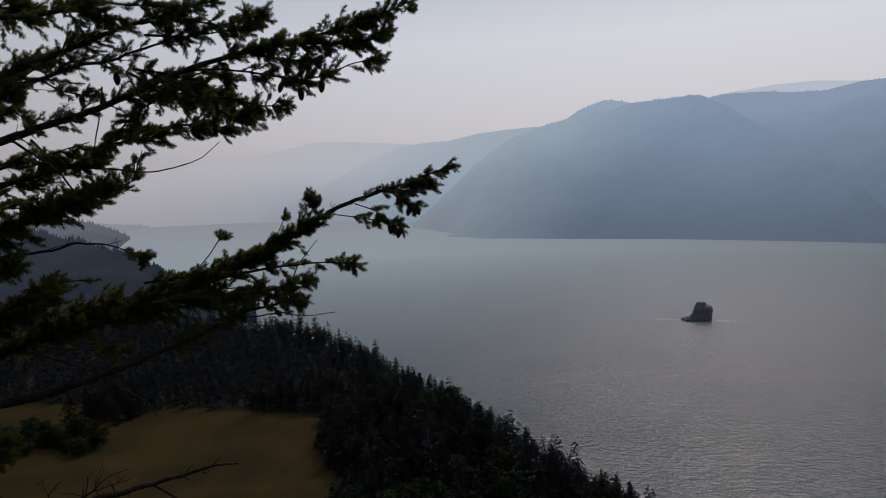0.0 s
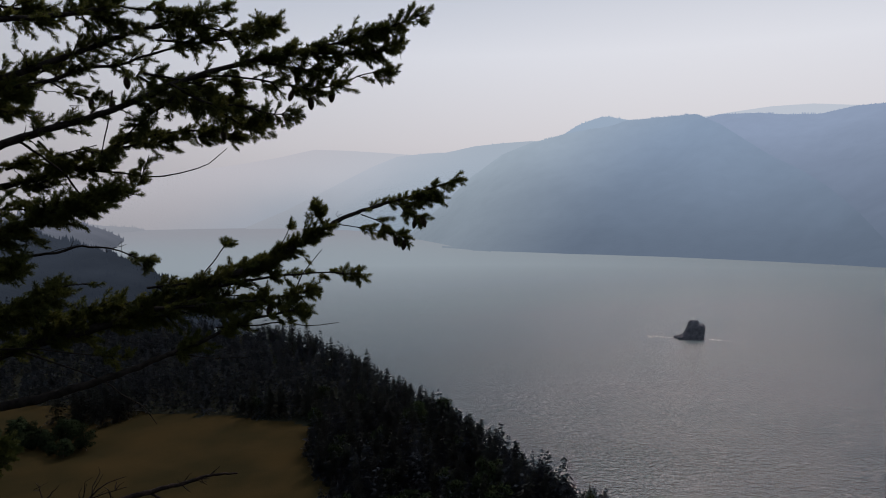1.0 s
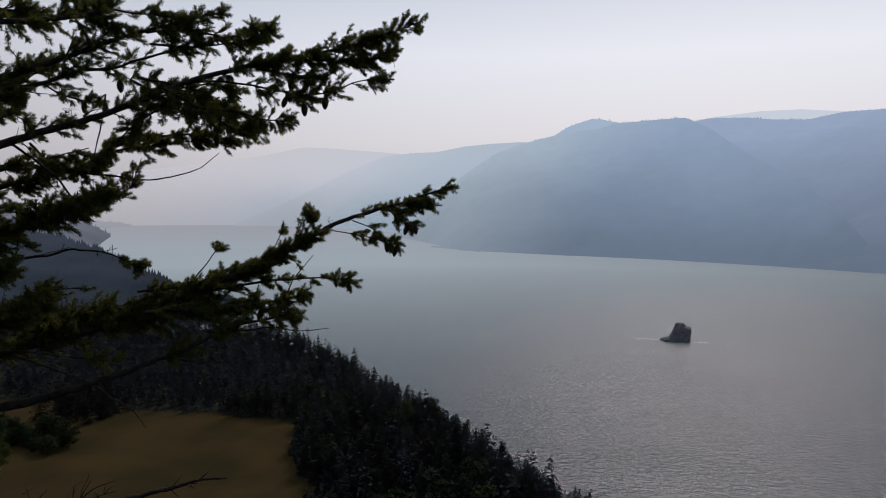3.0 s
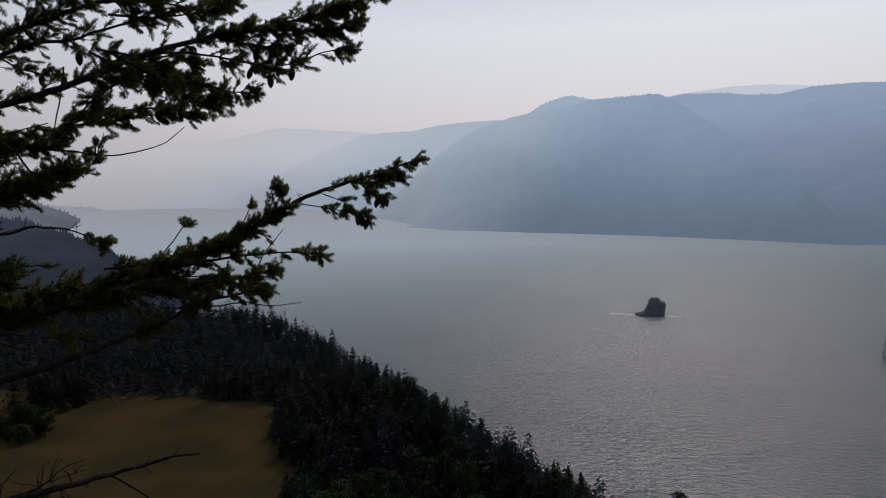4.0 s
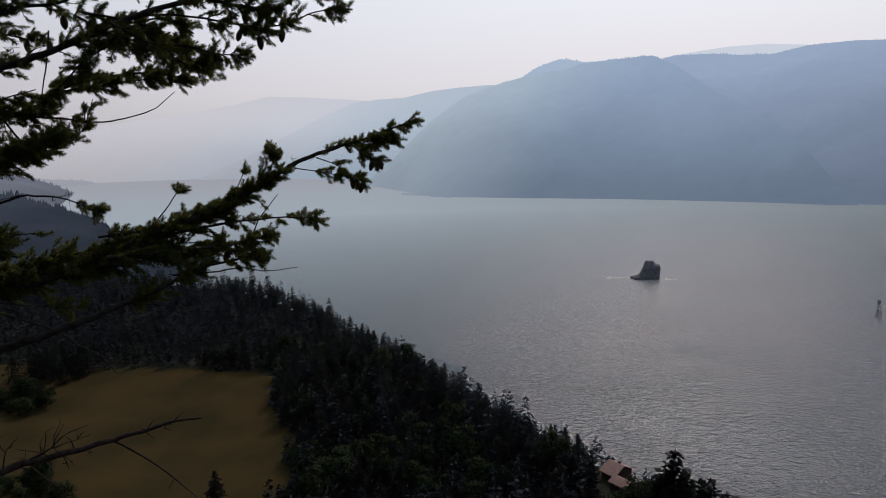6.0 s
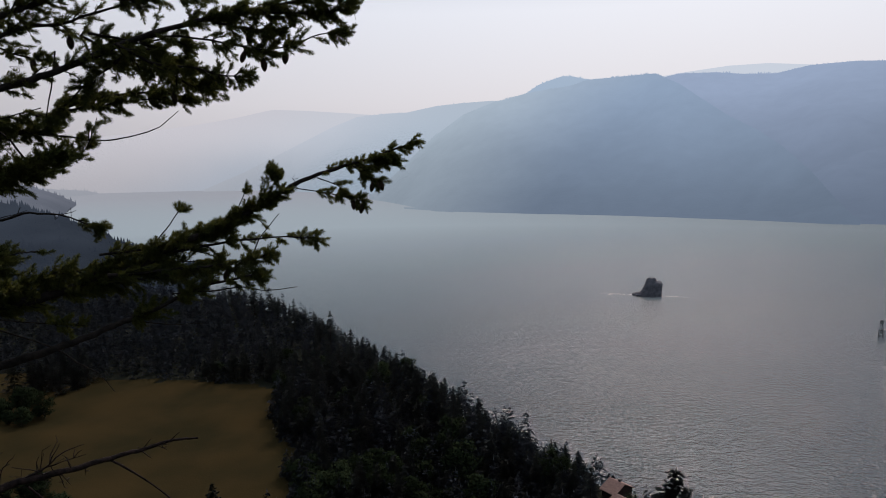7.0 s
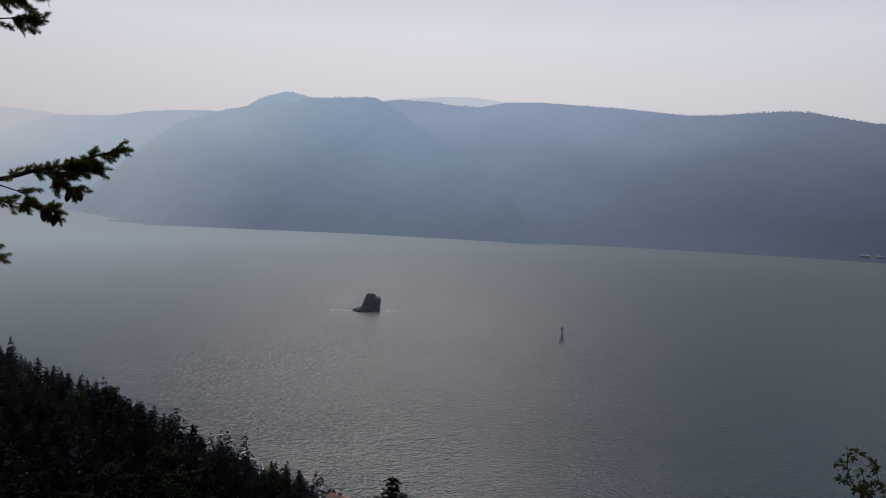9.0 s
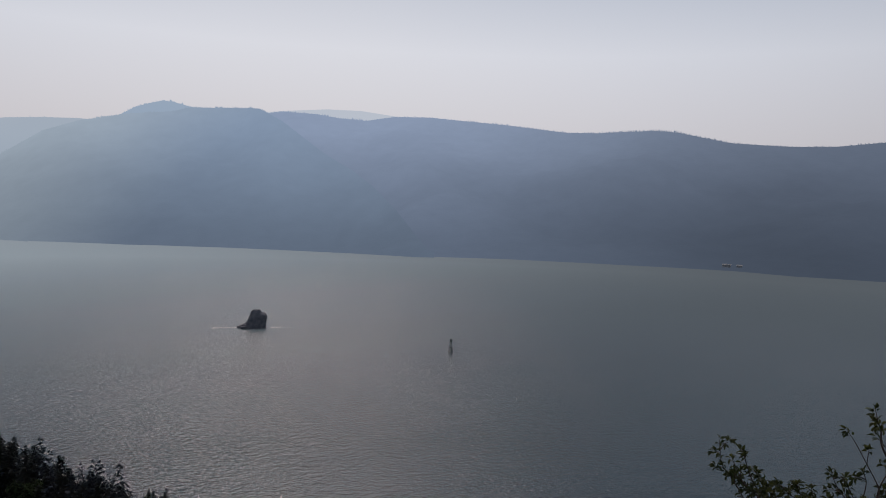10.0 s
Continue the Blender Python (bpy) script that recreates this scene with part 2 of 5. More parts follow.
CRAG = material("weathered_crag", (0.17, 0.13, 0.095), (0.36, 0.285, 0.22), 0.95, 0.06, 9, bump=1.5, bump_scale=0.25)
BROADLEAF = leafy_material("broad_leaves", (0.018, 0.028, 0.015), (0.030, 0.041, 0.020), 0.8, 0.6, 4, by_object=0.35, spec=0.0, sheer=0.3)
TRUNK = material("trunk_bark", (0.03, 0.024, 0.02), (0.08, 0.065, 0.055), 0.95, 1.5, 6)
# rock colour lifted towards blue in place of the smoke before it
HAZED_BASALT = material("basalt", (0.075, 0.079, 0.095), (0.14, 0.143, 0.16), 0.9, 0.25, 9, bump=0.5, bump_scale=0.6)
LEAF = leafy_material("shrub_leaf", (0.032, 0.044, 0.013), (0.066, 0.072, 0.021), 0.55, 14.0, 4, by_island=0.4)
TWIG = material("shrub_twig", (0.05, 0.032, 0.024), (0.09, 0.06, 0.045), 0.85, 40.0, 4)
ROOF = material("brown_roof", (0.245, 0.155, 0.13), (0.32, 0.21, 0.175), 0.85, 1.2, 6, bump=0.03, bump_scale=6)
TIMBER = material("dark_timber", (0.030, 0.017, 0.015), (0.048, 0.028, 0.023), 0.85, 1.5, 6, bump=0.02, bump_scale=8)
PALE = material("pale_paint", (0.62, 0.62, 0.6), (0.72, 0.72, 0.7), 0.5, 2.0, 4)
GLASS = material("dark_pane", (0.02, 0.024, 0.03), (0.03, 0.034, 0.04), 0.08, 1.0, 2, spec=0.6)
STEEL = material("weathered_steel", (0.025, 0.025, 0.028), (0.06, 0.06, 0.064), 0.7, 2.0, 6, metal=0.0)
BOARD = material("faded_board", (0.03, 0.035, 0.03), (0.05, 0.06, 0.05), 0.7, 2.0, 4)
SHED = material("weathered_sheet", (0.25, 0.255, 0.26), (0.32, 0.325, 0.33), 0.8, 0.3, 5)
FOAM = material("foam", (0.24, 0.25, 0.255), (0.42, 0.43, 0.43), 0.6, 0.5, 6)


# ---- mesh helpers ----
def mesh_of(name, verts, faces, mat, smooth=False):
    me = bpy.data.meshes.new(name)
    me.from_pydata([tuple(v) for v in verts], [], [tuple(f) for f in faces])
    me.materials.append(mat)
    if smooth:
        me.polygons.foreach_set("use_smooth", [True] * len(me.polygons))
    me.update()
    return me


def quads_mesh(name, verts, quads, mat):
    """Fast: numpy verts (n, 3) and quads (m, 4)."""
    me = bpy.data.meshes.new(name)
    me.vertices.add(len(verts))
    me.vertices.foreach_set("co", np.asarray(verts, dtype=np.float32).ravel())
    me.loops.add(len(quads) * 4)
    me.loops.foreach_set("vertex_index", np.asarray(quads, dtype=np.int32).ravel())
    me.polygons.add(len(quads))
    me.polygons.foreach_set("loop_start", np.arange(0, len(quads) * 4, 4, dtype=np.int32))
    me.materials.append(mat)
    me.update(calc_edges=True)
    me.validate()
    return me


def round_normals(me, h):
    """Lets a crown take light as one rounded mass of many sprays."""
    co = np.empty(len(me.vertices) * 3)
    me.vertices.foreach_get("co", co)
    co = co.reshape(-1, 3)
    nrm = np.stack([co[:, 0], co[:, 1], 0.35 * (co[:, 2] - h * 0.25) + 1.2], 1)
    nrm /= np.linalg.norm(nrm, axis=1)[:, None]
    me.normals_split_custom_set_from_vertices(nrm)
    return me


def part(name, me, parent, label="", kind=""):
    ob = new(name, me)
    ob.parent = parent
    return tagged(ob, label, kind=kind)


def bm_mesh(name, bm, mat, smooth=False):
    me = bpy.data.meshes.new(name)
    bm.to_mesh(me)
    bm.free()
    me.materials.append(mat)
    if smooth:
        me.polygons.foreach_set("use_smooth", [True] * len(me.polygons))
    return me


def smoothstep(a, b, x):
    t = np.clip((np.asarray(x, float) - a) / (b - a), 0, 1)
    return t * t * (3 - 2 * t)


def fbm(x, y, size, seed=0.0, octaves=5):
    return noise.fractal(Vector((x / size + seed * 7.3, y / size - seed * 3.1, seed * 1.7)), 0.9, 2.1, octaves)


# ---- the lie of the land ----
SHORE = [(190, -900), (165, -300), (150, 0), (128, 110), (112, 178), (108, 212), (90, 246), (76, 262), (58, 290), (42, 322), (17, 372),
         (-25, 456), (-100, 588), (-165, 655), (-320, 740), (-560, 830), (-1000, 930), (-2200, 1100)]
MEADOW = [(-420, 300), (-400, 395), (-300, 425), (-225, 414), (-139, 393), (-77, 376), (-70, 330), (-50, 283), (-44, 240), (-60, 200), (-130, 178), (-230, 190), (-330, 225)]


def inland(x, y):
    """Metres from the shore line, positive on land."""
    best = None
    for (ax, ay), (bx, by) in zip(SHORE, SHORE[1:]):
        dx, dy = bx - ax, by - ay
        t = max(0.0, min(1.0, ((x - ax) * dx + (y - ay) * dy) / (dx * dx + dy * dy)))
        px, py = x - ax - t * dx, y - ay - t * dy
        d = math.hypot(px, py)
        if best is None or d < best[0]:
            best = (d, d if dx * py - dy * px > 0 else -d)
    return best[1]


def in_meadow(x, y):
    """Metres inside the meadow's edge (negative outside)."""
    inside, near = False, 1e9
    for (ax, ay), (bx, by) in zip(MEADOW, MEADOW[1:] + MEADOW[:1]):
        if (ay > y) != (by > y) and x < (bx - ax) * (y - ay) / (by - ay) + ax:
            inside = not inside
        dx, dy = bx - ax, by - ay
        t = max(0.0, min(1.0, ((x - ax) * dx + (y - ay) * dy) / (dx * dx + dy * dy)))
        near = min(near, math.hypot(x - ax - t * dx, y - ay - t * dy))
    return near if inside else -near


def ground_z(x, y):
    s, r = inland(x, y), math.hypot(x, y)
    bench = (25.0 + 1.5 * fbm(x, y, 60, 1)) * float(smoothstep(-2, 12, s)) - 0.3 if s > -2 else -0.3 - 7.0 * float(smoothstep(2, 40, -s))
    cliff = float(np.interp(r, (0, 2.0, 3.6, 6.0, 14, 40, 90, 150, 225), (145.4, 145.4, 144.2, 141.5, 128, 100, 66, 38, 20)))
    if r > 6:
        cliff += 2.0 * fbm(x, y, 14, 2)
    cliff *= float(smoothstep(0, 34, s))
    if s < 0:
        return bench
    behind = 145.4 + 0.35 * max(0.0, r - 3)
    w = float(smoothstep(-0.1, -0.6, y / (r + 1e-6))) * float(smoothstep(1.5, 8, r)) * float(smoothstep(0, 60, s))
    return max(bench, cliff) * (1 - w) + min(behind, 320) * w


def build_ground():
    angles = np.radians(np.concatenate([np.arange(-60, 60, 1.0), np.arange(60, 300, 6.0)]))
    radii = np.concatenate([[0.5, 1.2, 2, 2.8, 3.6, 4.6, 6, 9, 14, 22, 34, 50, 70, 90, 110], np.arange(130, 760, 7.0), [800, 900, 1100, 1500, 2200, 3200, 4950]])
    verts = [(0, 0, 145.4)]
    for r in radii:
        for a in angles:
            x, y = r * math.sin(a), r * math.cos(a)
            verts.append((x, y, ground_z(x, y)))
    n, faces = len(angles), []
    for i in range(n):
        faces.append((0, 1 + (i + 1) % n, 1 + i))
    for j in range(len(radii) - 1):
        for i in range(n):
            k = (i + 1) % n
            faces.append((1 + j * n + i, 1 + j * n + k, 1 + (j + 1) * n + k, 1 + (j + 1) * n + i))
    tagged(new("ground", mesh_of("ground", verts, faces, SOIL, True)), "dark steep wooded river bank with a low bench below", "ground", kind="structure")


def build_water():
    verts, faces, n = [(0, 0, 0)], [], 96
    radii = [60, 130, 200, 300, 420]
    for r in radii:
        verts += [(r * math.sin(i / n * math.tau), r * math.cos(i / n * math.tau), 0) for i in range(n)]
    faces += [(0, 1 + (i + 1) % n, 1 + i) for i in range(n)]
    for j in range(len(radii) - 1):
        for i in range(n):
            k = (i + 1) % n
            faces.append((1 + j * n + i, 1 + j * n + k, 1 + (j + 1) * n + k, 1 + (j + 1) * n + i))
    tagged(new("water", mesh_of("water", verts, faces, WATER)), "wide grey rippled river glittering under a smoky sky", "river", kind="structure")


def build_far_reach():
    """The far reach of the river, part of the backdrop: emission growing with distance paints smoke over the water."""
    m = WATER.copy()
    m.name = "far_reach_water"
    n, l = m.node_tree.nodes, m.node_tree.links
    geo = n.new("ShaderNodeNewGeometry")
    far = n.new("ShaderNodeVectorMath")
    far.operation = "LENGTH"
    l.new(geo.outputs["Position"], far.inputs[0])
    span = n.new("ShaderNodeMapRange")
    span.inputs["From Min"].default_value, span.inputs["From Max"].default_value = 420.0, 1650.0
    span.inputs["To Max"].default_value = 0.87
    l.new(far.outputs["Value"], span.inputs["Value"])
    # haze emitted by the water itself, brightening it from 420 m out
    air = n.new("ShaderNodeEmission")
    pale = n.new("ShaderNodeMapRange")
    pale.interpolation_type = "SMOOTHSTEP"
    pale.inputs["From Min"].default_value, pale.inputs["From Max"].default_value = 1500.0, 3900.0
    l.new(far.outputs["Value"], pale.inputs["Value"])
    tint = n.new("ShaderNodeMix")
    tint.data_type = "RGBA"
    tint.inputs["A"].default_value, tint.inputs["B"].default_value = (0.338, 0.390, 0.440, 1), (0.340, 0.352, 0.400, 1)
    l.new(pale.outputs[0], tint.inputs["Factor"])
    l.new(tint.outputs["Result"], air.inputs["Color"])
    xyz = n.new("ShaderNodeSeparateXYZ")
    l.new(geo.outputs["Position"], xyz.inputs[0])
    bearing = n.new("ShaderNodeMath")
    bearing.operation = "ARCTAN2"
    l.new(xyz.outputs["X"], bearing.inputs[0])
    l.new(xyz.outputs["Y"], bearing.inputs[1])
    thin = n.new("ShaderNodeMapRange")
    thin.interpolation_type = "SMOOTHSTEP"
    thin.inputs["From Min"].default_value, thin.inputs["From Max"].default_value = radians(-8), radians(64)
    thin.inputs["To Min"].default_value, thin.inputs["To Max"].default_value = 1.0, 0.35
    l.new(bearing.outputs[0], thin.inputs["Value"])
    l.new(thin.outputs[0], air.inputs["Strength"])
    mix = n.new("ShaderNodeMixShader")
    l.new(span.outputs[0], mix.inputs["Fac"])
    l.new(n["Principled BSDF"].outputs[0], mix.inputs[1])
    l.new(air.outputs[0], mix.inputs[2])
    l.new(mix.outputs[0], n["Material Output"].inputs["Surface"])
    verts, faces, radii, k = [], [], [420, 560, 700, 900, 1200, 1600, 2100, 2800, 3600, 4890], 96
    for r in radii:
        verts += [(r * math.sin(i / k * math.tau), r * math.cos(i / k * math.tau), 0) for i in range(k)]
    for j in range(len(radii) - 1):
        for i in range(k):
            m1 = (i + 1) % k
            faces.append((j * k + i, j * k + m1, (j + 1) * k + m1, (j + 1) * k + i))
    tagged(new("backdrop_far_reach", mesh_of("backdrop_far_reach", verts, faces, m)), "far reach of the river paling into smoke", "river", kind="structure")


def build_meadow():
    verts, faces, index, step = [], [], {}, 5.0
    for i in range(-86, -8):
        for j in range(33, 88):
            x, y = i * step, j * step
            if in_meadow(x, y) + 7 * fbm(x, y, 22, 4) > 0:
                corner = []
                for u, v in ((0, 0), (1, 0), (1, 1), (0, 1)):
                    key = (i + u, j + v)
                    if key not in index:
                        index[key] = len(verts)
                        px, py = key[0] * step + 1.6 * fbm(key[0], key[1], 1.3, 5), key[1] * step + 1.6 * fbm(key[0], key[1], 1.3, 6)
                        verts.append((px, py, ground_z(px, py) + 0.5 + 0.25 * fbm(px, py, 9, 7)))
                    corner.append(index[key])
                faces.append(corner)
    tagged(new("meadow", mesh_of("meadow", verts, faces, GRASS, True)), "dry brown grass clearing among dark firs", "meadow", kind="structure")


build_ground()
build_water()
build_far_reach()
build_meadow()


# ---- far ranges across and along the river, smoke haze painted in as emission ----
def far_range(name, label, mat, crest, crest_d, foot_d, rough, seed, trees=0, tree_h=26.0, cols=220, rows=26, drop=250, back=350, spikes=()):
    """A range seen across the water: its crest given as (bearing, elevation angle) pairs, its crest and foot by their distances."""
    az = [c[0] for c in crest]
    verts, faces, ridge = [], [], []
    for i in range(cols):
        a = az[0] + (az[-1] - az[0]) * i / (cols - 1)
        el = float(np.interp(a, az, [c[1] for c in crest]))
        dc = float(np.interp(a, [c[0] for c in crest_d], [c[1] for c in crest_d]))
        df = float(np.interp(a, [c[0] for c in foot_d], [c[1] for c in foot_d]))
        sa, ca = math.sin(radians(a)), math.cos(radians(a))
        top = max(2.0, EYE_Z + dc * math.tan(radians(el)))
        for j in range(rows + 4):
            if j < rows:
                s = j / (rows - 1)
                d = df + (dc - df) * s
                spur = fbm(sa * d, ca * d, 520, seed, 6)
                z = top * (0.35 * s + 0.65 * s ** 1.5) + rough * spur * 4 * s * (1 - s) - 3 * (1 - s) ** 8
                z = min(z, EYE_Z + d * math.tan(radians(el)) - 0.5) if 0.3 < s < 1 else z
                z = max(z, 1.5 + 3 * s if s > 0 else -3)
            else:
                d = dc + back * (j - rows + 1) / 4
                z = top - drop * ((j - rows + 1) / 4) ** 1.3
            verts.append((sa * d, ca * d, z))
        ridge.append((sa * dc, ca * dc, top))
    n = rows + 4
    for i in range(cols - 1):
        for j in range(n - 1):
            faces.append((i * n + j, i * n + j + 1, (i + 1) * n + j + 1, (i + 1) * n + j))
    # ragged tree line along the crest and down the slope
    rnd = random.Random(seed)
    tall = [(lo + (hi - lo) * rnd.random(), height) for lo, hi, count, height in spikes for _ in range(count)]
    for k in range(trees + len(tall)):
        f = rnd.random() * (cols - 1)
        j = rows - 1 if rnd.random() < 0.45 else rnd.randrange(1, rows)
        if k >= trees:  # taller trees that stand up along a stretch of the crest
            f, j = (tall[k - trees][0] - az[0]) / (az[-1] - az[0]) * (cols - 1), rows - 1
        i = int(f)
        p, q = Vector(verts[i * n + j]), Vector(verts[min(cols - 1, i + 1) * n + j])
        c = p.lerp(q, f - i)
        h = tree_h * rnd.uniform(0.35, 1.0) * (0.45 + 0.55 * abs(noise.noise(Vector((f * 0.13, seed, 0)))) * 2)
        h = tall[k - trees][1] * rnd.uniform(0.5, 1.0) if k >= trees else h
        w = h * rnd.uniform(0.2, 0.36)
        b = len(verts)
        for m in range(5):
            t = m / 5 * math.tau + f
            verts.append((c.x + w * math.cos(t), c.y + w * math.sin(t), c.z - 2 + h * 0.1))
        verts.append((c.x, c.y, c.z + h))
        faces += [(b + m, b + (m + 1) % 5, b + 5) for m in range(5)]
    tagged(new(name, mesh_of(name, verts, faces, mat, True)), label, "hills", kind="structure")


SHORE_FAR = [(-12, 4700), (-9.2, 4290), (-6.5, 3580), (-2.8, 2860), (0.8, 2270), (2.2, 2120), (10, 1980), (22.6, 1850), (32, 1775), (39.7, 1815), (48.6, 1825), (57, 1860), (61, 1830), (66.4, 1870), (85, 2300), (110, 3200)]
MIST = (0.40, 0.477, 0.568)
# haze colours the slopes emit, low and high, paler for farther ranges
HAZE_FRONT = far_haze_material("far_haze_front", (0.135, 0.176, 0.246), (0.275, 0.36, 0.50), 0.96, 470, 0.09, thin=(15, 33), mist=(-4, 12, MIST), deep=0.64, uneven=0.022)
HAZE_RIGHT = far_haze_material("far_haze_plateau", (0.130, 0.166, 0.236), (0.30, 0.372, 0.522), 0.96, 520, 0.5, thin=(28, 64), uneven=0.022)
HAZE_KNOB = far_haze_material("far_haze_knob", (0.32, 0.41, 0.53), (0.36, 0.45, 0.58), 0.97, 700)
HAZE_BACK = far_haze_material("far_haze_back", (0.29, 0.355, 0.435), (0.41, 0.475, 0.565), 0.985, 430, mist=(-17, -5, (0.51, 0.54, 0.615)), deep=0.68)
HAZE_FELL = far_haze_material("far_haze_fell", (0.53, 0.58, 0.66), (0.555, 0.60, 0.685), 0.985, 650)
HAZE_LAST = far_haze_material("far_haze_last", (0.35, 0.39, 0.462), (0.53, 0.548, 0.612), 0.99, 420, mist=(-26, -13, (0.545, 0.532, 0.582)), deep=0.74)
HAZE_BLUFF = far_haze_material("far_haze_bluff", (0.013, 0.0175, 0.028), (0.042, 0.052, 0.074), 0.93, 135, wisps=(0.0045, 2.0))
HAZE_SPIT = far_haze_material("far_haze_spit", (0.10, 0.112, 0.145), (0.165, 0.176, 0.222), 0.95, 150, wisps=(0.004, 1.2))
HAZE_POINT = far_haze_material("far_haze_point", (0.29, 0.305, 0.35), (0.34, 0.35, 0.40), 0.97, 120)

PLATEAU_FOOT = [(a, d + (260 if a < 30 else 0)) for a, d in SHORE_FAR]
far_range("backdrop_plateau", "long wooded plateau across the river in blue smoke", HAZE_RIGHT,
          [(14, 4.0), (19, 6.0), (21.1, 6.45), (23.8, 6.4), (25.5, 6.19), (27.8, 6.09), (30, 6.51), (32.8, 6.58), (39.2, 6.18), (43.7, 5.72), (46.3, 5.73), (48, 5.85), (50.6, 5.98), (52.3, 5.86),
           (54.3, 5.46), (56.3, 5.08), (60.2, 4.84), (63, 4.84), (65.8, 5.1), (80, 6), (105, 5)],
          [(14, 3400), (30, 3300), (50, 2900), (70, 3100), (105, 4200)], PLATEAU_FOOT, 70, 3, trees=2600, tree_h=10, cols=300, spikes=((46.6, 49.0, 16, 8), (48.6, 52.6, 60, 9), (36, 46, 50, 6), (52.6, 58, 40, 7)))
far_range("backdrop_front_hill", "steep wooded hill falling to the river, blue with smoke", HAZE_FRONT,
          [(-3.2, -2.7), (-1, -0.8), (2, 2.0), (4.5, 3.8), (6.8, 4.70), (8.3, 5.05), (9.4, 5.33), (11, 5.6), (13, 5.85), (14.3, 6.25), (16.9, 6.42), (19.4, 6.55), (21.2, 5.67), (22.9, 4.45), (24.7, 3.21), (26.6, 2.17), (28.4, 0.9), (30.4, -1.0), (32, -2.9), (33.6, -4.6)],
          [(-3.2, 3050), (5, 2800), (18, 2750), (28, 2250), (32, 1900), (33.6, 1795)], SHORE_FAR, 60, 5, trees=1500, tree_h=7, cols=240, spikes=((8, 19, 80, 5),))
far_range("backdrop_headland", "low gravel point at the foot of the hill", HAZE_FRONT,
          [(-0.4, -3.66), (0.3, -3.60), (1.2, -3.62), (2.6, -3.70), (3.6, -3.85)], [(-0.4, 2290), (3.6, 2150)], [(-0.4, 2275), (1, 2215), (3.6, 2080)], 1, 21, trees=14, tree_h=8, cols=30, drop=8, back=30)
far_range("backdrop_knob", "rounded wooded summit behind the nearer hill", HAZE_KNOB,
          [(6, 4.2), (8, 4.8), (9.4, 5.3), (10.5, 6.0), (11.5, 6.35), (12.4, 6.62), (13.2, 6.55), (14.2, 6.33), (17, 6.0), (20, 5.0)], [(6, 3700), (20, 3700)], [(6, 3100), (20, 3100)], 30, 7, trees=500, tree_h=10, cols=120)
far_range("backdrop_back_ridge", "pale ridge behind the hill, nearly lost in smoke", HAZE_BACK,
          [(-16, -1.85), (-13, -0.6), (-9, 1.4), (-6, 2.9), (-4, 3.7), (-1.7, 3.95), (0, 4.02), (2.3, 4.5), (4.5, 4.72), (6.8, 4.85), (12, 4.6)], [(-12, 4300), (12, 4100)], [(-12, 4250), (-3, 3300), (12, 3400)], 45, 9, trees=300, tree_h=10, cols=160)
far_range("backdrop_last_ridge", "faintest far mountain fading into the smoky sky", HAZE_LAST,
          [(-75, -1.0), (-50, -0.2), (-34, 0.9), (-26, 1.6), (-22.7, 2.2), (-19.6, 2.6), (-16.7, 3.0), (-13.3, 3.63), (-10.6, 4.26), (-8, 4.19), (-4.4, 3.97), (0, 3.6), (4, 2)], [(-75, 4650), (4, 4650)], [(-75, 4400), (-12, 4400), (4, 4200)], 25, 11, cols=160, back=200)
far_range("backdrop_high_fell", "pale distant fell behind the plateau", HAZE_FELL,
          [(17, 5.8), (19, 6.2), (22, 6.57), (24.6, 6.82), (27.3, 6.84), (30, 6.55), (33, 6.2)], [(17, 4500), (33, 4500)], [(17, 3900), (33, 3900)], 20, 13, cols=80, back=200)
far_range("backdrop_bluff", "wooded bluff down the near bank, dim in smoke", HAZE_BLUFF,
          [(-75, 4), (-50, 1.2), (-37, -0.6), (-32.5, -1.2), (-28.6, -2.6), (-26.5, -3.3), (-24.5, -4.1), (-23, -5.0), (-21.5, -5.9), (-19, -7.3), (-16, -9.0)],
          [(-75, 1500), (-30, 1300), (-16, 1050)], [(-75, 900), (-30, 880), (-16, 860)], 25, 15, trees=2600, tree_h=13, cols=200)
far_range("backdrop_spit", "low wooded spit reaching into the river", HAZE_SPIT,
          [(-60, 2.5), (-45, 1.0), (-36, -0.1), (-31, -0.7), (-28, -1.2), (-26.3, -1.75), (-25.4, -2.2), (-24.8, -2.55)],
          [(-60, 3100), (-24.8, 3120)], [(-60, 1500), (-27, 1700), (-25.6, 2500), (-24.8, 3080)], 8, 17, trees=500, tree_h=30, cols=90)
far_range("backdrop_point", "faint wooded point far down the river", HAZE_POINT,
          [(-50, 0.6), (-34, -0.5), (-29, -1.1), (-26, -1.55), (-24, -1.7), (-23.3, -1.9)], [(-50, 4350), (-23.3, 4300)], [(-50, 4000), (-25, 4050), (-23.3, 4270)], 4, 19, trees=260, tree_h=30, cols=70)


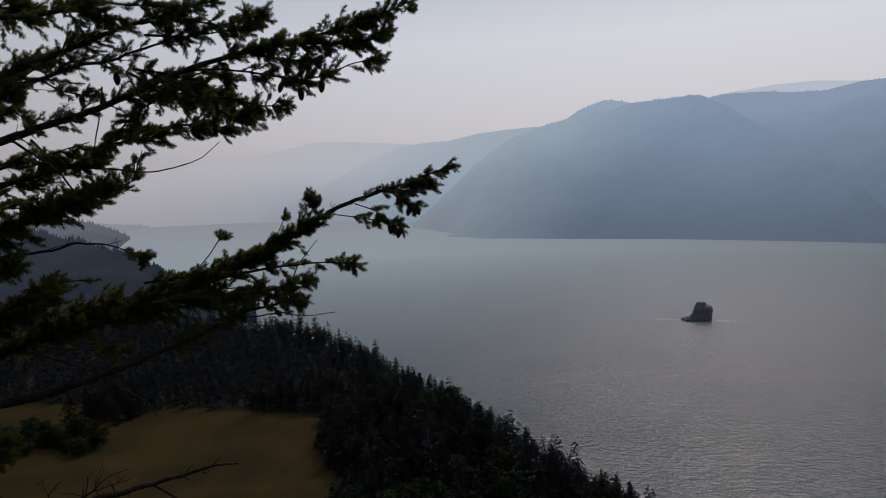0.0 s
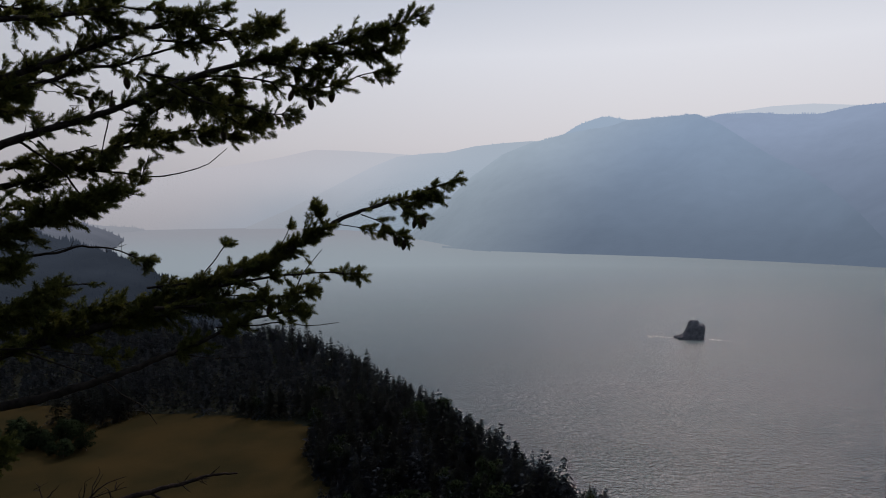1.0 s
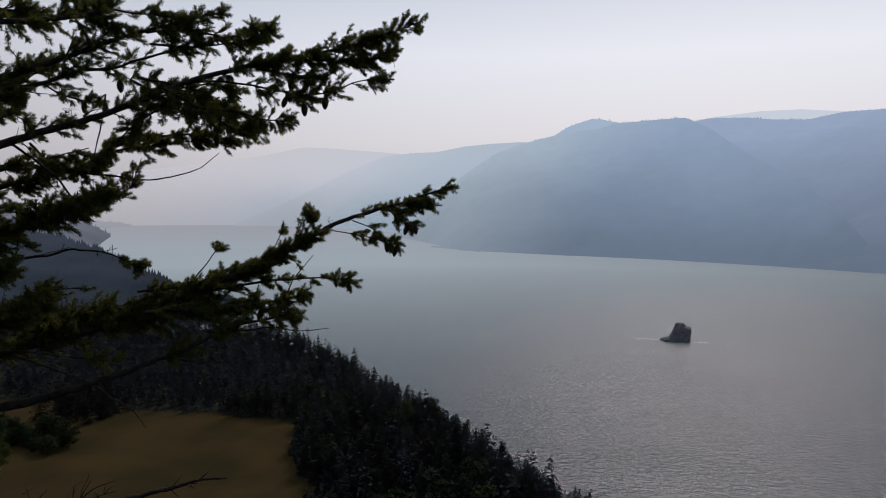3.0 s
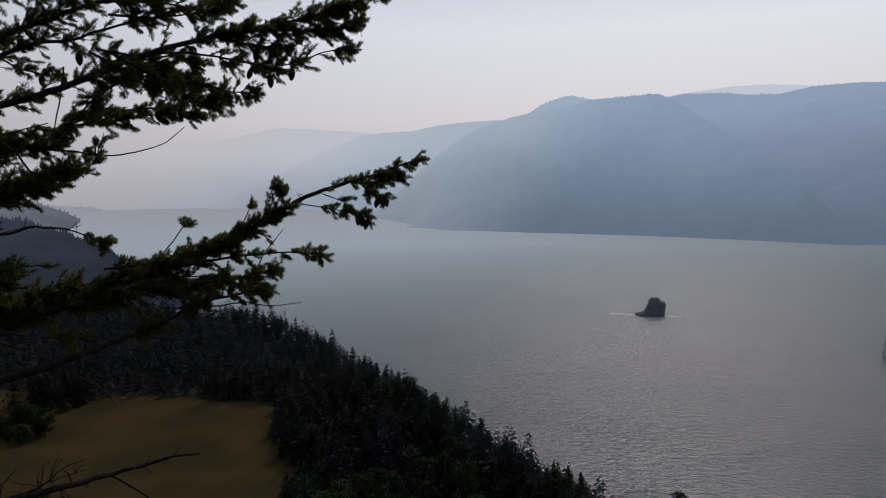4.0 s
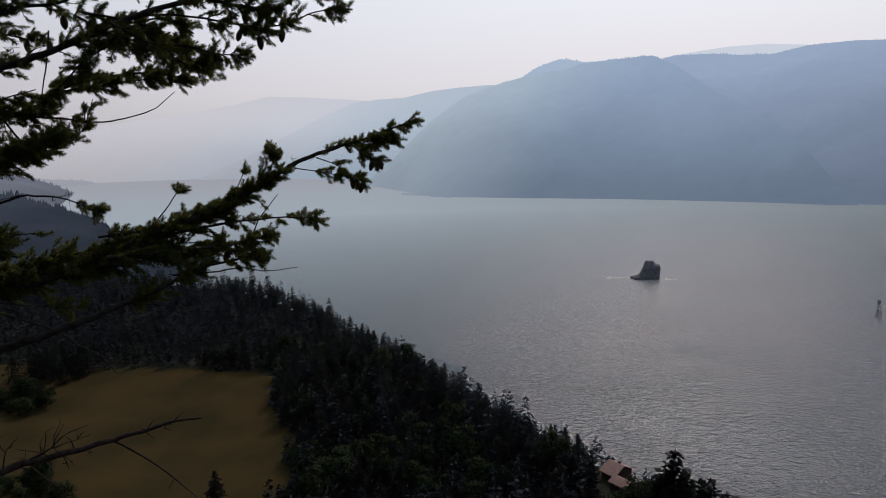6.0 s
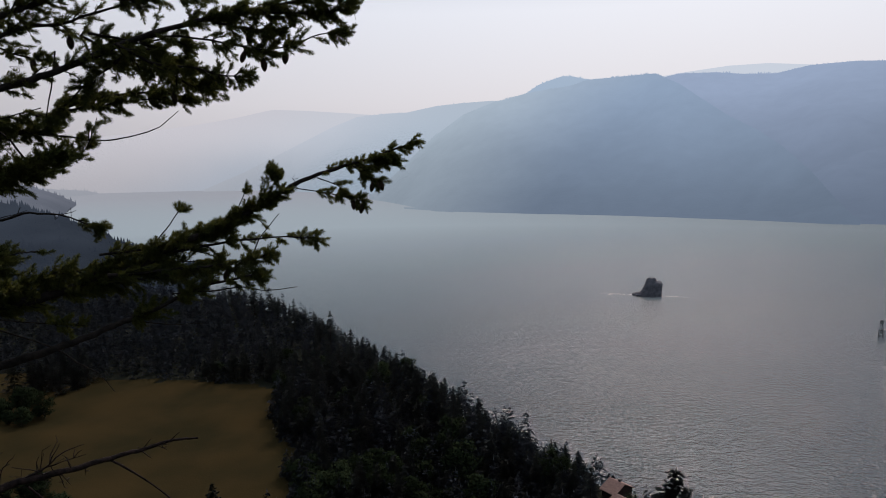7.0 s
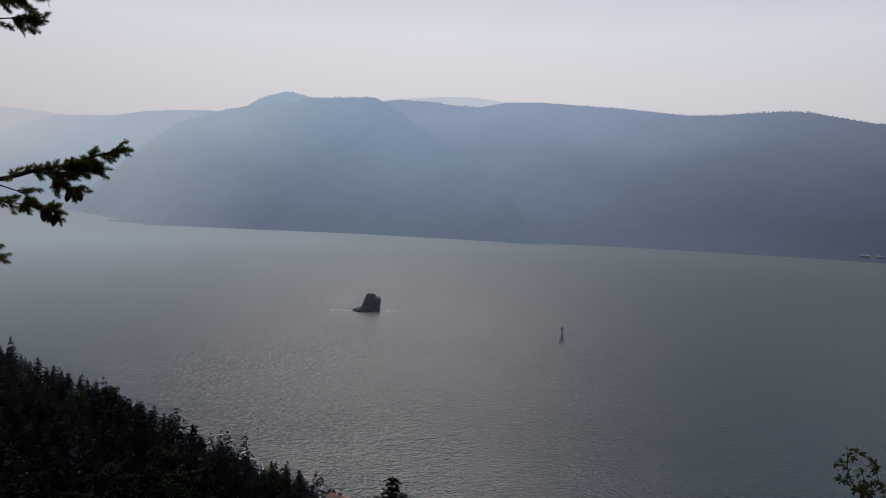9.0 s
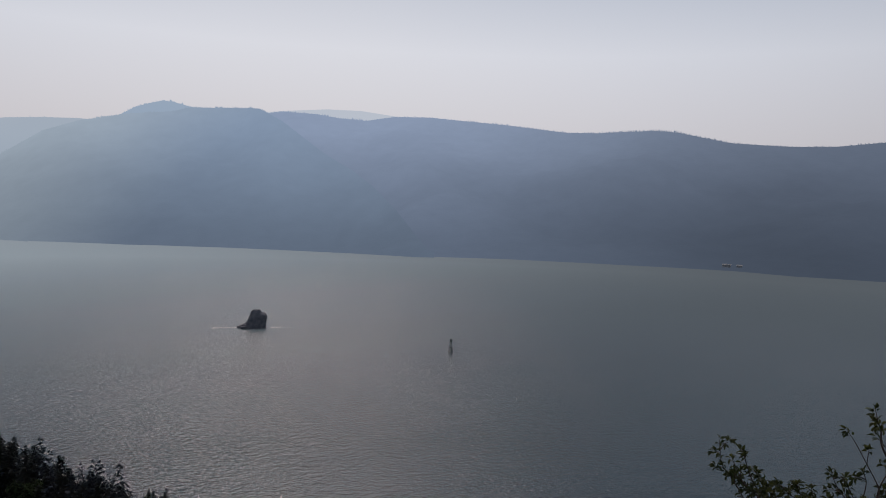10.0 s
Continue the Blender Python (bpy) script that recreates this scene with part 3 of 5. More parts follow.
# ---- trees of the near bank ----
def tube(points, radii, sides=6, wobble=0.0, seed=0):
    """Verts and quads of a tapered limb along points."""
    pts = [Vector(p) for p in points]
    verts, faces = [], []
    rnd = random.Random(seed)
    for i, p in enumerate(pts):
        t = (pts[min(i + 1, len(pts) - 1)] - pts[max(i - 1, 0)]).normalized()
        u = t.cross(Vector((0.13, 0.21, 0.97)))
        u = (u if u.length > 1e-4 else t.cross(Vector((1, 0, 0)))).normalized()
        v = t.cross(u)
        for k in range(sides):
            a = k / sides * math.tau
            r = radii[i] * (1 + wobble * rnd.uniform(-1, 1))
            verts.append(p + u * (r * math.cos(a)) + v * (r * math.sin(a)))
    for i in range(len(pts) - 1):
        for k in range(sides):
            m = (k + 1) % sides
            faces.append((i * sides + k, i * sides + m, (i + 1) * sides + m, (i + 1) * sides + k))
    return verts, faces


def spline(points, n):
    """n points along a smooth curve through the given ones."""
    p = np.array(points, float)
    p = np.vstack([2 * p[0] - p[1], p, 2 * p[-1] - p[-2]])
    out = []
    for f in np.linspace(0, len(p) - 3 - 1e-6, n):
        i = int(f)
        t = f - i
        a, b, c, d = p[i:i + 4]
        out.append(0.5 * (2 * b + (c - a) * t + (2 * a - 5 * b + 4 * c - d) * t * t + (3 * b - a - 3 * c + d) * t ** 3))
    return np.array(out)


def conifer_crown(h, spread, seed, whorls, per, blades, bare=0.1, ragged=0.35, size=0.9, taper=0.75):
    """A conifer's crown as whorls of drooping boughs, each a fan of small ragged sprays. Arrays of verts and quads."""
    rnd = np.random.RandomState(seed)
    V, F = [], []
    for w in range(whorls):
        s = max(0.0, (w + rnd.uniform(-0.4, 0.4)) / whorls)
        z = h * (bare + (0.99 - bare) * s)
        reach = spread * (1 - s) ** taper * (0.82 + 0.22 * math.sin(w * 2.1 + seed)) + 0.25
        for k in range(per):
            if rnd.rand() < 0.1:
                continue
            a = (k + rnd.uniform(-0.45, 0.45)) / per * math.tau + w * 1.3
            L = reach * rnd.uniform(1 - ragged, 1 + ragged * 0.6)
            rise = 0.30 * s - 0.26 + rnd.uniform(-0.14, 0.14)
            d, side = np.array([math.cos(a), math.sin(a), 0.0]), np.array([-math.sin(a), math.cos(a), 0.0])
            for b in range(max(2, int(blades * (0.35 + 0.65 * L / spread)))):
                q = rnd.uniform(0.05, 1.0) ** 0.7
                c = d * L * q + side * L * 0.30 * (1.1 - q) * rnd.uniform(-1, 1) + np.array([0, 0, z + L * q * rise - 0.14 * L * q * q + rnd.uniform(-0.35, 0.25)])
                u = d * rnd.uniform(0.5, 1.0) + side * rnd.uniform(-0.8, 0.8) + np.array([0, 0, rnd.uniform(-0.5, 0.25)])
                v = side * rnd.uniform(0.5, 1.0) + d * rnd.uniform(-0.3, 0.3) + np.array([0, 0, rnd.uniform(-0.6, 0.4)])
                g = size * rnd.uniform(0.55, 1.25) * (0.55 + 0.6 * min(1.0, L / 3.5))
                i = len(V)
                V += [c - u * g * 0.5, c + v * g * 0.4, c + u * g * 0.8, c - v * g * 0.4]
                F.append((i, i + 1, i + 2, i + 3))
    for k in range(3):  # leader
        i, a = len(V), k * math.pi / 3
        v, t = np.array([math.cos(a), math.sin(a), 0]) * 0.22, np.array([0, 0, h])
        V += [t - (0, 0, 1.6) - v, t - (0, 0, 1.6) + v, t + (0, 0, 0.3) + v * 0.1, t + (0, 0, 0.3) - v * 0.1]
        F.append((i, i + 1, i + 2, i + 3))
    return np.array(V), np.array(F)


def broad_crown(h, spread, seed, clumps, leaves):
    """A broadleaf crown: many clumps of small leaf sprays with gaps between."""
    rnd = np.random.RandomState(seed)
    V, F = [], []
    for c in range(clumps):
        d = rnd.normal(size=3)
        d /= np.linalg.norm(d)
        r = rnd.uniform(0.5, 1.0)
        centre = np.array([d[0] * spread * r, d[1] * spread * r, h * 0.5 + d[2] * h * 0.42 * r])
        size = spread * rnd.uniform(0.22, 0.42)
        for k in range(leaves):
            e = rnd.normal(size=3)
            e /= np.linalg.norm(e)
            p = centre + e * size * rnd.uniform(0.6, 1.0) * (1, 1, 0.7)
            u = np.cross(e, rnd.normal(size=3))
            u /= np.linalg.norm(u)
            v = np.cross(e, u) + e * rnd.uniform(-0.5, 0.5)
            s = rnd.uniform(0.18, 0.42)
            i = len(V)
            V += [p - u * s, p - v * s * 0.7, p + u * s, p + v * s * 0.8]
            F.append((i, i + 1, i + 2, i + 3))
    return np.array(V), np.array(F)


def tree(name, label, crown, crown_mat, h, girth, seed):
    root = new(name)
    rnd = random.Random(seed)
    n = 8
    pts = [(0.15 * rnd.uniform(-1, 1) * (i > 0), 0.15 * rnd.uniform(-1, 1) * (i > 0), -1.0 + (h * 0.96 + 1) * i / (n - 1)) for i in range(n)]
    v, f = tube(pts, [girth * (1.25 if i == 0 else 1 - 0.93 * i / (n - 1)) for i in range(n)], 7)
    part("trunk", mesh_of("trunk", v, f, TRUNK, True), root)
    part("crown", round_normals(quads_mesh("crown", *crown, crown_mat), h), root)
    return tagged(root, label, "tree", "trees of the river bank")


FIRS = []
for k, (h, spread, whorls, label) in enumerate(((27, 6.2, 25, "tall dark fir with drooping boughs on the wooded bank"), (24, 5.3, 23, "narrow dark fir with a pointed top on the bank"),
                                                (21, 5.9, 20, "broad dark fir with a ragged crown on the bank"), (29, 5.7, 26, "high dark fir with thin upper boughs on the bank"),
                                                (16, 4.7, 17, "young dark fir with a full crown on the bank"))):
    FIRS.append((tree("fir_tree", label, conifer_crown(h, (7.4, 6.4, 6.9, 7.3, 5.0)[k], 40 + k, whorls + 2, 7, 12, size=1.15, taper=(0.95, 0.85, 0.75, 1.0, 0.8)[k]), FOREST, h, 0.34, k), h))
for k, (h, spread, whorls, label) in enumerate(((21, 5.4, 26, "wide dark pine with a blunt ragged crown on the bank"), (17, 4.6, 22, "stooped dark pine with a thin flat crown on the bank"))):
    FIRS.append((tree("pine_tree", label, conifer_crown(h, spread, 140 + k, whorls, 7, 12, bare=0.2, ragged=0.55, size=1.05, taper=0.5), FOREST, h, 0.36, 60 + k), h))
BROAD = []
for k, (h, spread) in enumerate(((12, 4.6), (9, 3.6), (15, 5.2))):
    BROAD.append((tree("broadleaf_tree", ("round leafy green tree among the firs", "small bushy green tree beside the firs", "tall leafy maple with a clumped crown")[k],
                       broad_crown(h, spread, 60 + k, 60, 34), BROADLEAF, h, 0.26, 20 + k), h))
used = set()


def stand(kind, index, x, y, scale, turn, wide=1.0):
    """Sets a tree on the ground; the first of each shape is the tree that was built."""
    root, h = kind[index]
    m = pose(x, y, ground_z(x, y), 0, 0, turn)
    key = (id(kind), index)
    if key not in used:
        used.add(key)
        root.matrix_basis = m
        root.scale = (scale, scale, scale)
    else:
        copy_thing(root, m).scale = (scale * wide * (1.0 + 0.3 * ((turn * 7) % 1)), scale * wide * (1.0 + 0.3 * ((turn * 13) % 1)), scale)


rnd = random.Random(5)
placed = []


def free(x, y, gap):
    return all((x - a) ** 2 + (y - b) ** 2 > (gap * 0.5 + g * 0.5) ** 2 for a, b, g in placed)


HOUSE = Vector((74.0, 240.4, 0))
placed.append((HOUSE.x, HOUSE.y, 19))
placed.append((HOUSE.x - 6, HOUSE.y - 12, 14))
placed.append((HOUSE.x - 10, HOUSE.y - 26, 18))
placed.append((HOUSE.x - 4, HOUSE.y - 22, 14))
placed.append((HOUSE.x + 6, HOUSE.y - 8, 12))
# single trees that stand out against the water: x, y, wanted height, shape
for x, y, h, k in ((-51, 437, 32, 0), (-126, 562, 31, 2), (-112, 553, 27, 2), (-60, 455, 24, 1), (-9, 352, 24.5, 3), (2, 335, 24, 1), (18, 300, 25, 0), (30, 260, 20, 2), (38, 268, 18, 1),
                   (58, 217, 23, 1), (50, 228, 17, 0), (81.5, 204.5, 27, 2), (88, 199, 20, 2), (93, 193, 18, 2), (98, 187, 15, 5), (86, 206, 20, 6), (91, 199, 20, 2), (96, 193, 17, 5), (100, 190, 14, 6), (103, 184, 12, 5), (79, 207, 18, 6), (44, 240, 17, 1), (-24, 388, 23, 3), (-36, 408, 26, 1), (-85, 505, 26, 3), (10, 318, 24.5, 2)):
    stand(FIRS, k, x, y, h / FIRS[k][1], rnd.uniform(0, 360), 1.25 if x > 78 else 1.0)
    placed.append((x, y, 7))
# the front rank along the shore, its edge against the water
single = 0
CANOPY = (230, 250, 275, 300, 330, 380, 430), (9.5, 9.0, 10.0, 12.0, 14.0, 13.0, 13.5)  # how tall the trees at the water's edge grow along the shore
for (ax, ay), (bx, by) in zip(SHORE[5:13], SHORE[6:14]):
    length = math.hypot(bx - ax, by - ay)
    for k in range(int(length / 2.4)):
        t = rnd.random()
        off = rnd.uniform(9, 24)
        x, y = ax + (bx - ax) * t - off * -(by - ay) / length * -1, ay + (by - ay) * t - off * (bx - ax) / length * -1
        if inland(x, y) > 8 and free(x, y, 3.2) and math.hypot(x - HOUSE.x - 4, y - HOUSE.y) > 17:
            i = rnd.choice((0, 1, 2, 2, 3, 4, 5, 5, 6))
            h = 25 * float(np.interp(y, (200, 250, 330, 430), (0.43, 0.45, 0.55, 0.70))) * (1 + 0.22 * fbm(x, y, 28, 8)) * rnd.choice((0.6, 0.8, 0.9, 0.95, 1.0, 1.06)) * rnd.uniform(0.92, 1.06) * (0.75 if i == 4 else 1)
            stand(FIRS, i, x, y, min(h, float(np.interp(y, *CANOPY)) * rnd.uniform(0.88, 1.08)) / FIRS[i][1], rnd.uniform(0, 360))
            placed.append((x, y, 4))
            single += 1
# clump and bushes in the clearing, and along its edge
for k in range(34):
    x, y = -222 + rnd.gauss(0, 17), 354 + rnd.gauss(0, 9)
    if free(x, y, 1.0) or k < 6:
        stand(BROAD, rnd.choice((0, 1, 1, 2)), x, y, rnd.uniform(0.65, 1.1), rnd.uniform(0, 360))
        placed.append((x, y, 5))
bush = random.Random(12)
for k in range(51):
    if k >= 37:  # bushes at the foot of the cliff
        x, y = bush.uniform(-152, -116), bush.uniform(226, 258)
    elif k < 13:  # low bushes before the clump
        x, y = bush.uniform(-232, -174), bush.uniform(328, 352)
    else:  # thicket along the foot of the slope
        t = bush.random()
        x, y = -146 - 70 * t + bush.gauss(0, 6), 231 + 52 * t + bush.gauss(0, 7)
    stand(BROAD, bush.choice((0, 0, 0, 1, 1, 2)), x, y, bush.uniform(0.7, 1.1 if 13 <= k < 37 else 0.9), rnd.uniform(0, 360))
    placed.append((x, y, 6))
for x, y, i, s in ((-40, 255, 2, 0.95), (-28, 250, 0, 1.1), (-20, 258, 2, 0.9), (-34, 243, 0, 1.0), (-12, 246, 2, 0.9), (0, 238, 0, 1.1), (10, 232, 2, 0.8), (-46, 262, 1, 1.0), (20, 222, 0, 1.0), (-8, 262, 0, 0.9), (74, 216, 2, 0.95), (68, 213, 1, 1.1), (79, 211, 0, 0.9)):
    stand(BROAD, i, x, y, s, rnd.uniform(0, 360))
    placed.append((x, y, 6))
for x, y, i, s in ((-70, 235, 4, 0.8), (-196, 262, 4, 0.9), (-204, 270, 1, 0.7), (-183, 255, 4, 0.7), (-190, 378, 1, 0.72), (-197, 384, 0, 0.72), (-205, 380, 2, 0.92), (-200, 392, 3, 0.72), (-212, 390, 1, 0.85), (-218, 384, 2, 0.9), (-186, 388, 4, 1.0), (-193, 398, 0, 0.78), (-209, 401, 2, 0.95), (-184, 396, 2, 0.85), (-203, 408, 1, 0.85), (-196, 414, 0, 0.75), (-190, 408, 2, 0.9), (-211, 412, 1, 0.8), (-199, 401, 5, 0.9), (-207, 390, 6, 1.0)):
    stand(FIRS, i, x, y, s, rnd.uniform(0, 360))
    placed.append((x, y, 6))
count = 0
while single < 330 and count < 6000:
    count += 1
    x, y = rnd.uniform(-120, 90), rnd.uniform(205, 420)
    if inland(x, y) < 4 or in_meadow(x, y) + 7 * fbm(x, y, 22, 4) > -3 or not free(x, y, 6.5):
        continue
    if rnd.random() < 0.16:
        stand(BROAD, rnd.randrange(3), x, y, rnd.uniform(0.8, 1.3), rnd.uniform(0, 360))
    else:
        i = rnd.randrange(7)
        h = FIRS[i][1] * rnd.uniform(0.7, 0.98) * float(np.interp(y, (200, 260, 340), (0.66, 0.68, 0.92)))
        stand(FIRS, i, x, y, min(h, float(np.interp(y, *CANOPY)) + 0.3 * max(0.0, inland(x, y) - 14)) / FIRS[i][1], rnd.uniform(0, 360))
    placed.append((x, y, 6.5))
    single += 1


def join_woods(name, label, spots, shapes, mat):
    """The trees that nobody could count, joined."""
    V, F, N, base = [], [], [], 0
    for x, y, k, scale, turn in spots:
        v, f = shapes[k]
        c, s = math.cos(turn), math.sin(turn)
        q = np.stack([v[:, 0] * c - v[:, 1] * s, v[:, 0] * s + v[:, 1] * c, v[:, 2]], 1) * scale + (x, y, ground_z(x, y))
        V.append(q)
        F.append(f + base)
        out = q - (x, y, ground_z(x, y) + 7 * scale)
        out[:, 2] = 0.35 * out[:, 2] + 1.2
        N.append(out / np.linalg.norm(out, axis=1)[:, None])
        base += len(v)
    me = quads_mesh(name, np.vstack(V), np.vstack(F), mat)
    me.normals_split_custom_set_from_vertices(np.vstack(N))
    tagged(new(name, me), label, "woods", kind="stuff")


shapes = [conifer_crown(h, s * 1.45, 80 + k, 13, 6, 5, size=2.0, taper=0.85) for k, (h, s) in enumerate(((25, 5.2), (22, 4.6), (27, 5.0), (18, 4.6)))]
spots = []
for k in range(24000):
    x, y = rnd.uniform(-700, 60), rnd.uniform(180, 830)
    if inland(x, y) < 3 or in_meadow(x, y) + 7 * fbm(x, y, 22, 4) > -4 or not -41 < math.degrees(math.atan2(x, y)) < 22:
        continue
    if not free(x, y, 5.4 if y < 480 else 6.2):
        continue
    placed.append((x, y, 5.4 if y < 480 else 6.2))
    spots.append((x, y, rnd.randrange(4), rnd.uniform(0.6, 1.0) * float(np.interp(y, (300, 420, 560), (0.98, 0.82, 0.85))), rnd.uniform(0, 6.28)))
# low growth that closes the gaps between the trees of the near shore
low_shapes = [conifer_crown(h, r, 90 + k, 11, 6, 4, size=1.5, taper=0.8) for k, (h, r) in enumerate(((11, 3.6), (9, 3.2), (13, 3.8)))]
low_spots, taken = [], {}
for k in range(9000):
    x, y = rnd.uniform(-75, 108), rnd.uniform(178, 335)
    cell = (int(x // 4.2), int(y // 4.2))
    if cell in taken or inland(x, y) < 5 or in_meadow(x, y) + 7 * fbm(x, y, 22, 4) > -2 or any((x - a) ** 2 + (y - b) ** 2 < (g * 0.55) ** 2 for a, b, g in placed[:5]):
        continue
    taken[cell] = True
    low_spots.append((x, y, rnd.randrange(3), rnd.uniform(0.55, 1.0), rnd.uniform(0, 6.28)))
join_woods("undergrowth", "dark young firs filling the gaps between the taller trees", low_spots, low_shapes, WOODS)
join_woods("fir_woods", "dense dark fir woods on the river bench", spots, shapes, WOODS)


# ---- house at the water's edge ----
def gable(name, w, d, wall_h, roof_h, over, at, turn, label, wall_mat=None, roof_mat=None):
    """A small house: walls, two roof slopes with thickness, gable ends, windows and a door."""
    root = new(name)
    root.matrix_basis = pose(*at, 0, 0, turn)
    bm = bmesh.new()
    vs = [bm.verts.new(p) for p in ((-w / 2, -d / 2, -1), (w / 2, -d / 2, -1), (w / 2, d / 2, -1), (-w / 2, d / 2, -1), (-w / 2, -d / 2, wall_h), (w / 2, -d / 2, wall_h), (w / 2, d / 2, wall_h), (-w / 2, d / 2, wall_h), (-w / 2, 0, wall_h + roof_h), (w / 2, 0, wall_h + roof_h))]
    for f in ((0, 1, 5, 4), (2, 3, 7, 6), (1, 2, 6, 9, 5), (3, 0, 4, 8, 7)):
        bm.faces.new([vs[i] for i in f])
    part("wall", bm_mesh("wall", bm, wall_mat or TIMBER), root)
    for sy in (-1, 1):
        bm = bmesh.new()
        y1, z1 = sy * (d / 2 + over), wall_h - over * roof_h / (d / 2)
        z0 = wall_h + roof_h
        a = [(-w / 2 - over, 0, z0 + 0.02), (w / 2 + over, 0, z0 + 0.02), (w / 2 + over, y1, z1), (-w / 2 - over, y1, z1)]
        lo = [bm.verts.new(p) for p in a]
        hi = [bm.verts.new((p[0], p[1], p[2] + 0.28)) for p in a]
        bm.faces.new(lo), bm.faces.new(hi[::-1])
        for i in range(4):
            bm.faces.new((lo[i], hi[i], hi[(i + 1) % 4], lo[(i + 1) % 4]))
        roof = part("roof", bm_mesh("roof", bm, roof_mat or ROOF), root, "pale roof slope" if roof_mat else "brown shingled roof slope")
        for k in range(1, 9):  # shingle courses
            t = k / 9
            bm = bmesh.new()
            bmesh.ops.create_cube(bm, size=1, matrix=Matrix.Translation((0, y1 * t, z0 + 0.3 + (z1 - z0) * t)) @ Matrix.Diagonal((w + 2 * over, 0.10, 0.03, 1)))
            part("shingle_course", bm_mesh("shingle_course", bm, roof_mat or ROOF), roof)
    for x in (-w * 0.3, 0.0, w * 0.3):
        bm = bmesh.new()
        bmesh.ops.create_cube(bm, size=1, matrix=Matrix.Translation((x, -d / 2 - 0.03, wall_h * 0.55)) @ Matrix.Diagonal((1.3, 0.08, 1.2, 1)))
        win = part("window", bm_mesh("window", bm, TIMBER), root)
        bm = bmesh.new()
        bmesh.ops.create_cube(bm, size=1, matrix=Matrix.Translation((x, -d / 2 - 0.075, wall_h * 0.55)) @ Matrix.Diagonal((1.1, 0.03, 1.0, 1)))
        part("pane", bm_mesh("pane", bm, GLASS), win)
    return tagged(root, label, "house")


hz = ground_z(HOUSE.x, HOUSE.y)
house = gable("house", 6.0, 9.4, 2.7, 2.4, 0.7, (HOUSE.x, HOUSE.y, hz), -58, "brown timber house with a shingled gable roof above the river")
bm = bmesh.new()
bmesh.ops.create_cube(bm, size=1, matrix=Matrix.Translation((0.6, 0.7, 5.2)) @ Matrix.Diagonal((0.9, 0.8, 1.6, 1)))
bmesh.ops.create_cube(bm, size=1, matrix=Matrix.Translation((0.6, 0.7, 6.05)) @ Matrix.Diagonal((1.1, 1.0, 0.16, 1)))
part("chimney", bm_mesh("chimney", bm, STEEL), house)
gable("garage", 6.4, 5.0, 2.6, 1.3, 0.6, (HOUSE.x - 1, HOUSE.y - 9.8, ground_z(HOUSE.x - 1, HOUSE.y - 9.8) + 0.3), -58, "low brown outbuilding with a shingled roof below the house")


# pale sheds on the far bank
for bearing, off, w in ((56.4, 1900, 20), (57.3, 1905, 13), (31.1, 1830, 26)):
    gable("shed", w, 12, 5.0, 2.5, 0.8, (off * math.sin(radians(bearing)), off * math.cos(radians(bearing)), 7.0), -bearing, "long pale shed at the foot of the far wooded hills", SHED, SHED)


# ---- rock, beacon and buoy in the river ----
def build_rock():
    """A basalt stack: steep on one hand, sloping to a low ledge on the other, with a stepped flat top."""
    levels, around = 30, 56
    verts, faces = [], []
    for j in range(levels + 1):
        z = -1.5 + 21.3 * j / levels
        left = float(np.interp(z, (-1.5, 2.2, 3.0, 4.6, 9, 15, 18.2, 19.8), (-20.5, -19.5, -13.5, -10.6, -8.6, -6.6, -5.4, -4.0)))
        right = float(np.interp(z, (-1.5, 8, 12, 15.6, 16.4, 18.8, 19.8), (11.0, 11.2, 11.4, 9.8, 5.6, 4.8, 3.6)))
        deep = float(np.interp(z, (-1.5, 4, 14, 19.8), (10.5, 9.5, 7.5, 3.5)))
        for i in range(around):
            a = i / around * math.tau
            c, d = math.cos(a), math.sin(a)
            x, y = abs(c) ** 0.7 * math.copysign(1, c), abs(d) ** 0.7 * math.copysign(1, d)
            px, py = (left + right) / 2 + x * (right - left) / 2, y * deep * (0.55 if x < -0.75 and z < 3.2 else 1.0)
            q = Vector((px, py, z))
            n1, n2 = noise.fractal(q * 0.11, 0.8, 2.1, 5), noise.noise(Vector((px * 0.5, py * 0.5, z * 0.18)))
            out = 1 + 0.08 * n1 + 0.05 * n2
            verts.append((px * out, py * out, z + (0.5 * n1 if j < levels else 0.9 * n2)))
    for j in range(levels):
        for i in range(around):
            k = (i + 1) % around
            faces.append((j * around + i, j * around + k, (j + 1) * around + k, (j + 1) * around + i))
    verts.append((0.0, 0.0, 20.2))
    faces += [(levels * around + i, levels * around + (i + 1) % around, len(verts) - 1) for i in range(around)]
    rock = tagged(new("river_rock", mesh_of("river_rock", verts, faces, HAZED_BASALT)), "dark basalt stack standing alone in the river", "rock")
    rock.matrix_basis = pose(262, 741, 0, 0, 0, -19)


build_rock()


def build_outcrop():
    """Pale weathered crag on the shoulder of the slope."""
    bm = bmesh.new()
    bmesh.ops.create_icosphere(bm, subdivisions=5, radius=1.0)
    for v in bm.verts:
        p = v.co.copy()
        k = max(abs(p.x), abs(p.y), abs(p.z))
        q = p.lerp(p / k * 0.8, 0.5)
        n1 = noise.fractal(p * 1.7 + Vector((3, 1, 5)), 0.8, 2.2, 6)
        step = 0.08 * math.sin(q.z * 16 + 4 * n1)
        v.co = Vector((q.x * (1 + 0.22 * n1 + step) * 46, q.y * (1 + 0.22 * n1 + step) * 16, q.z * (1 + 0.15 * n1) * 30))
    ob = tagged(new("crag", bm_mesh("crag", bm, CRAG)), "pale brown weathered crag on the steep bank", "rock")
    ob.matrix_basis = pose(-540, 706, 44, 0, 0, 38)


build_outcrop()


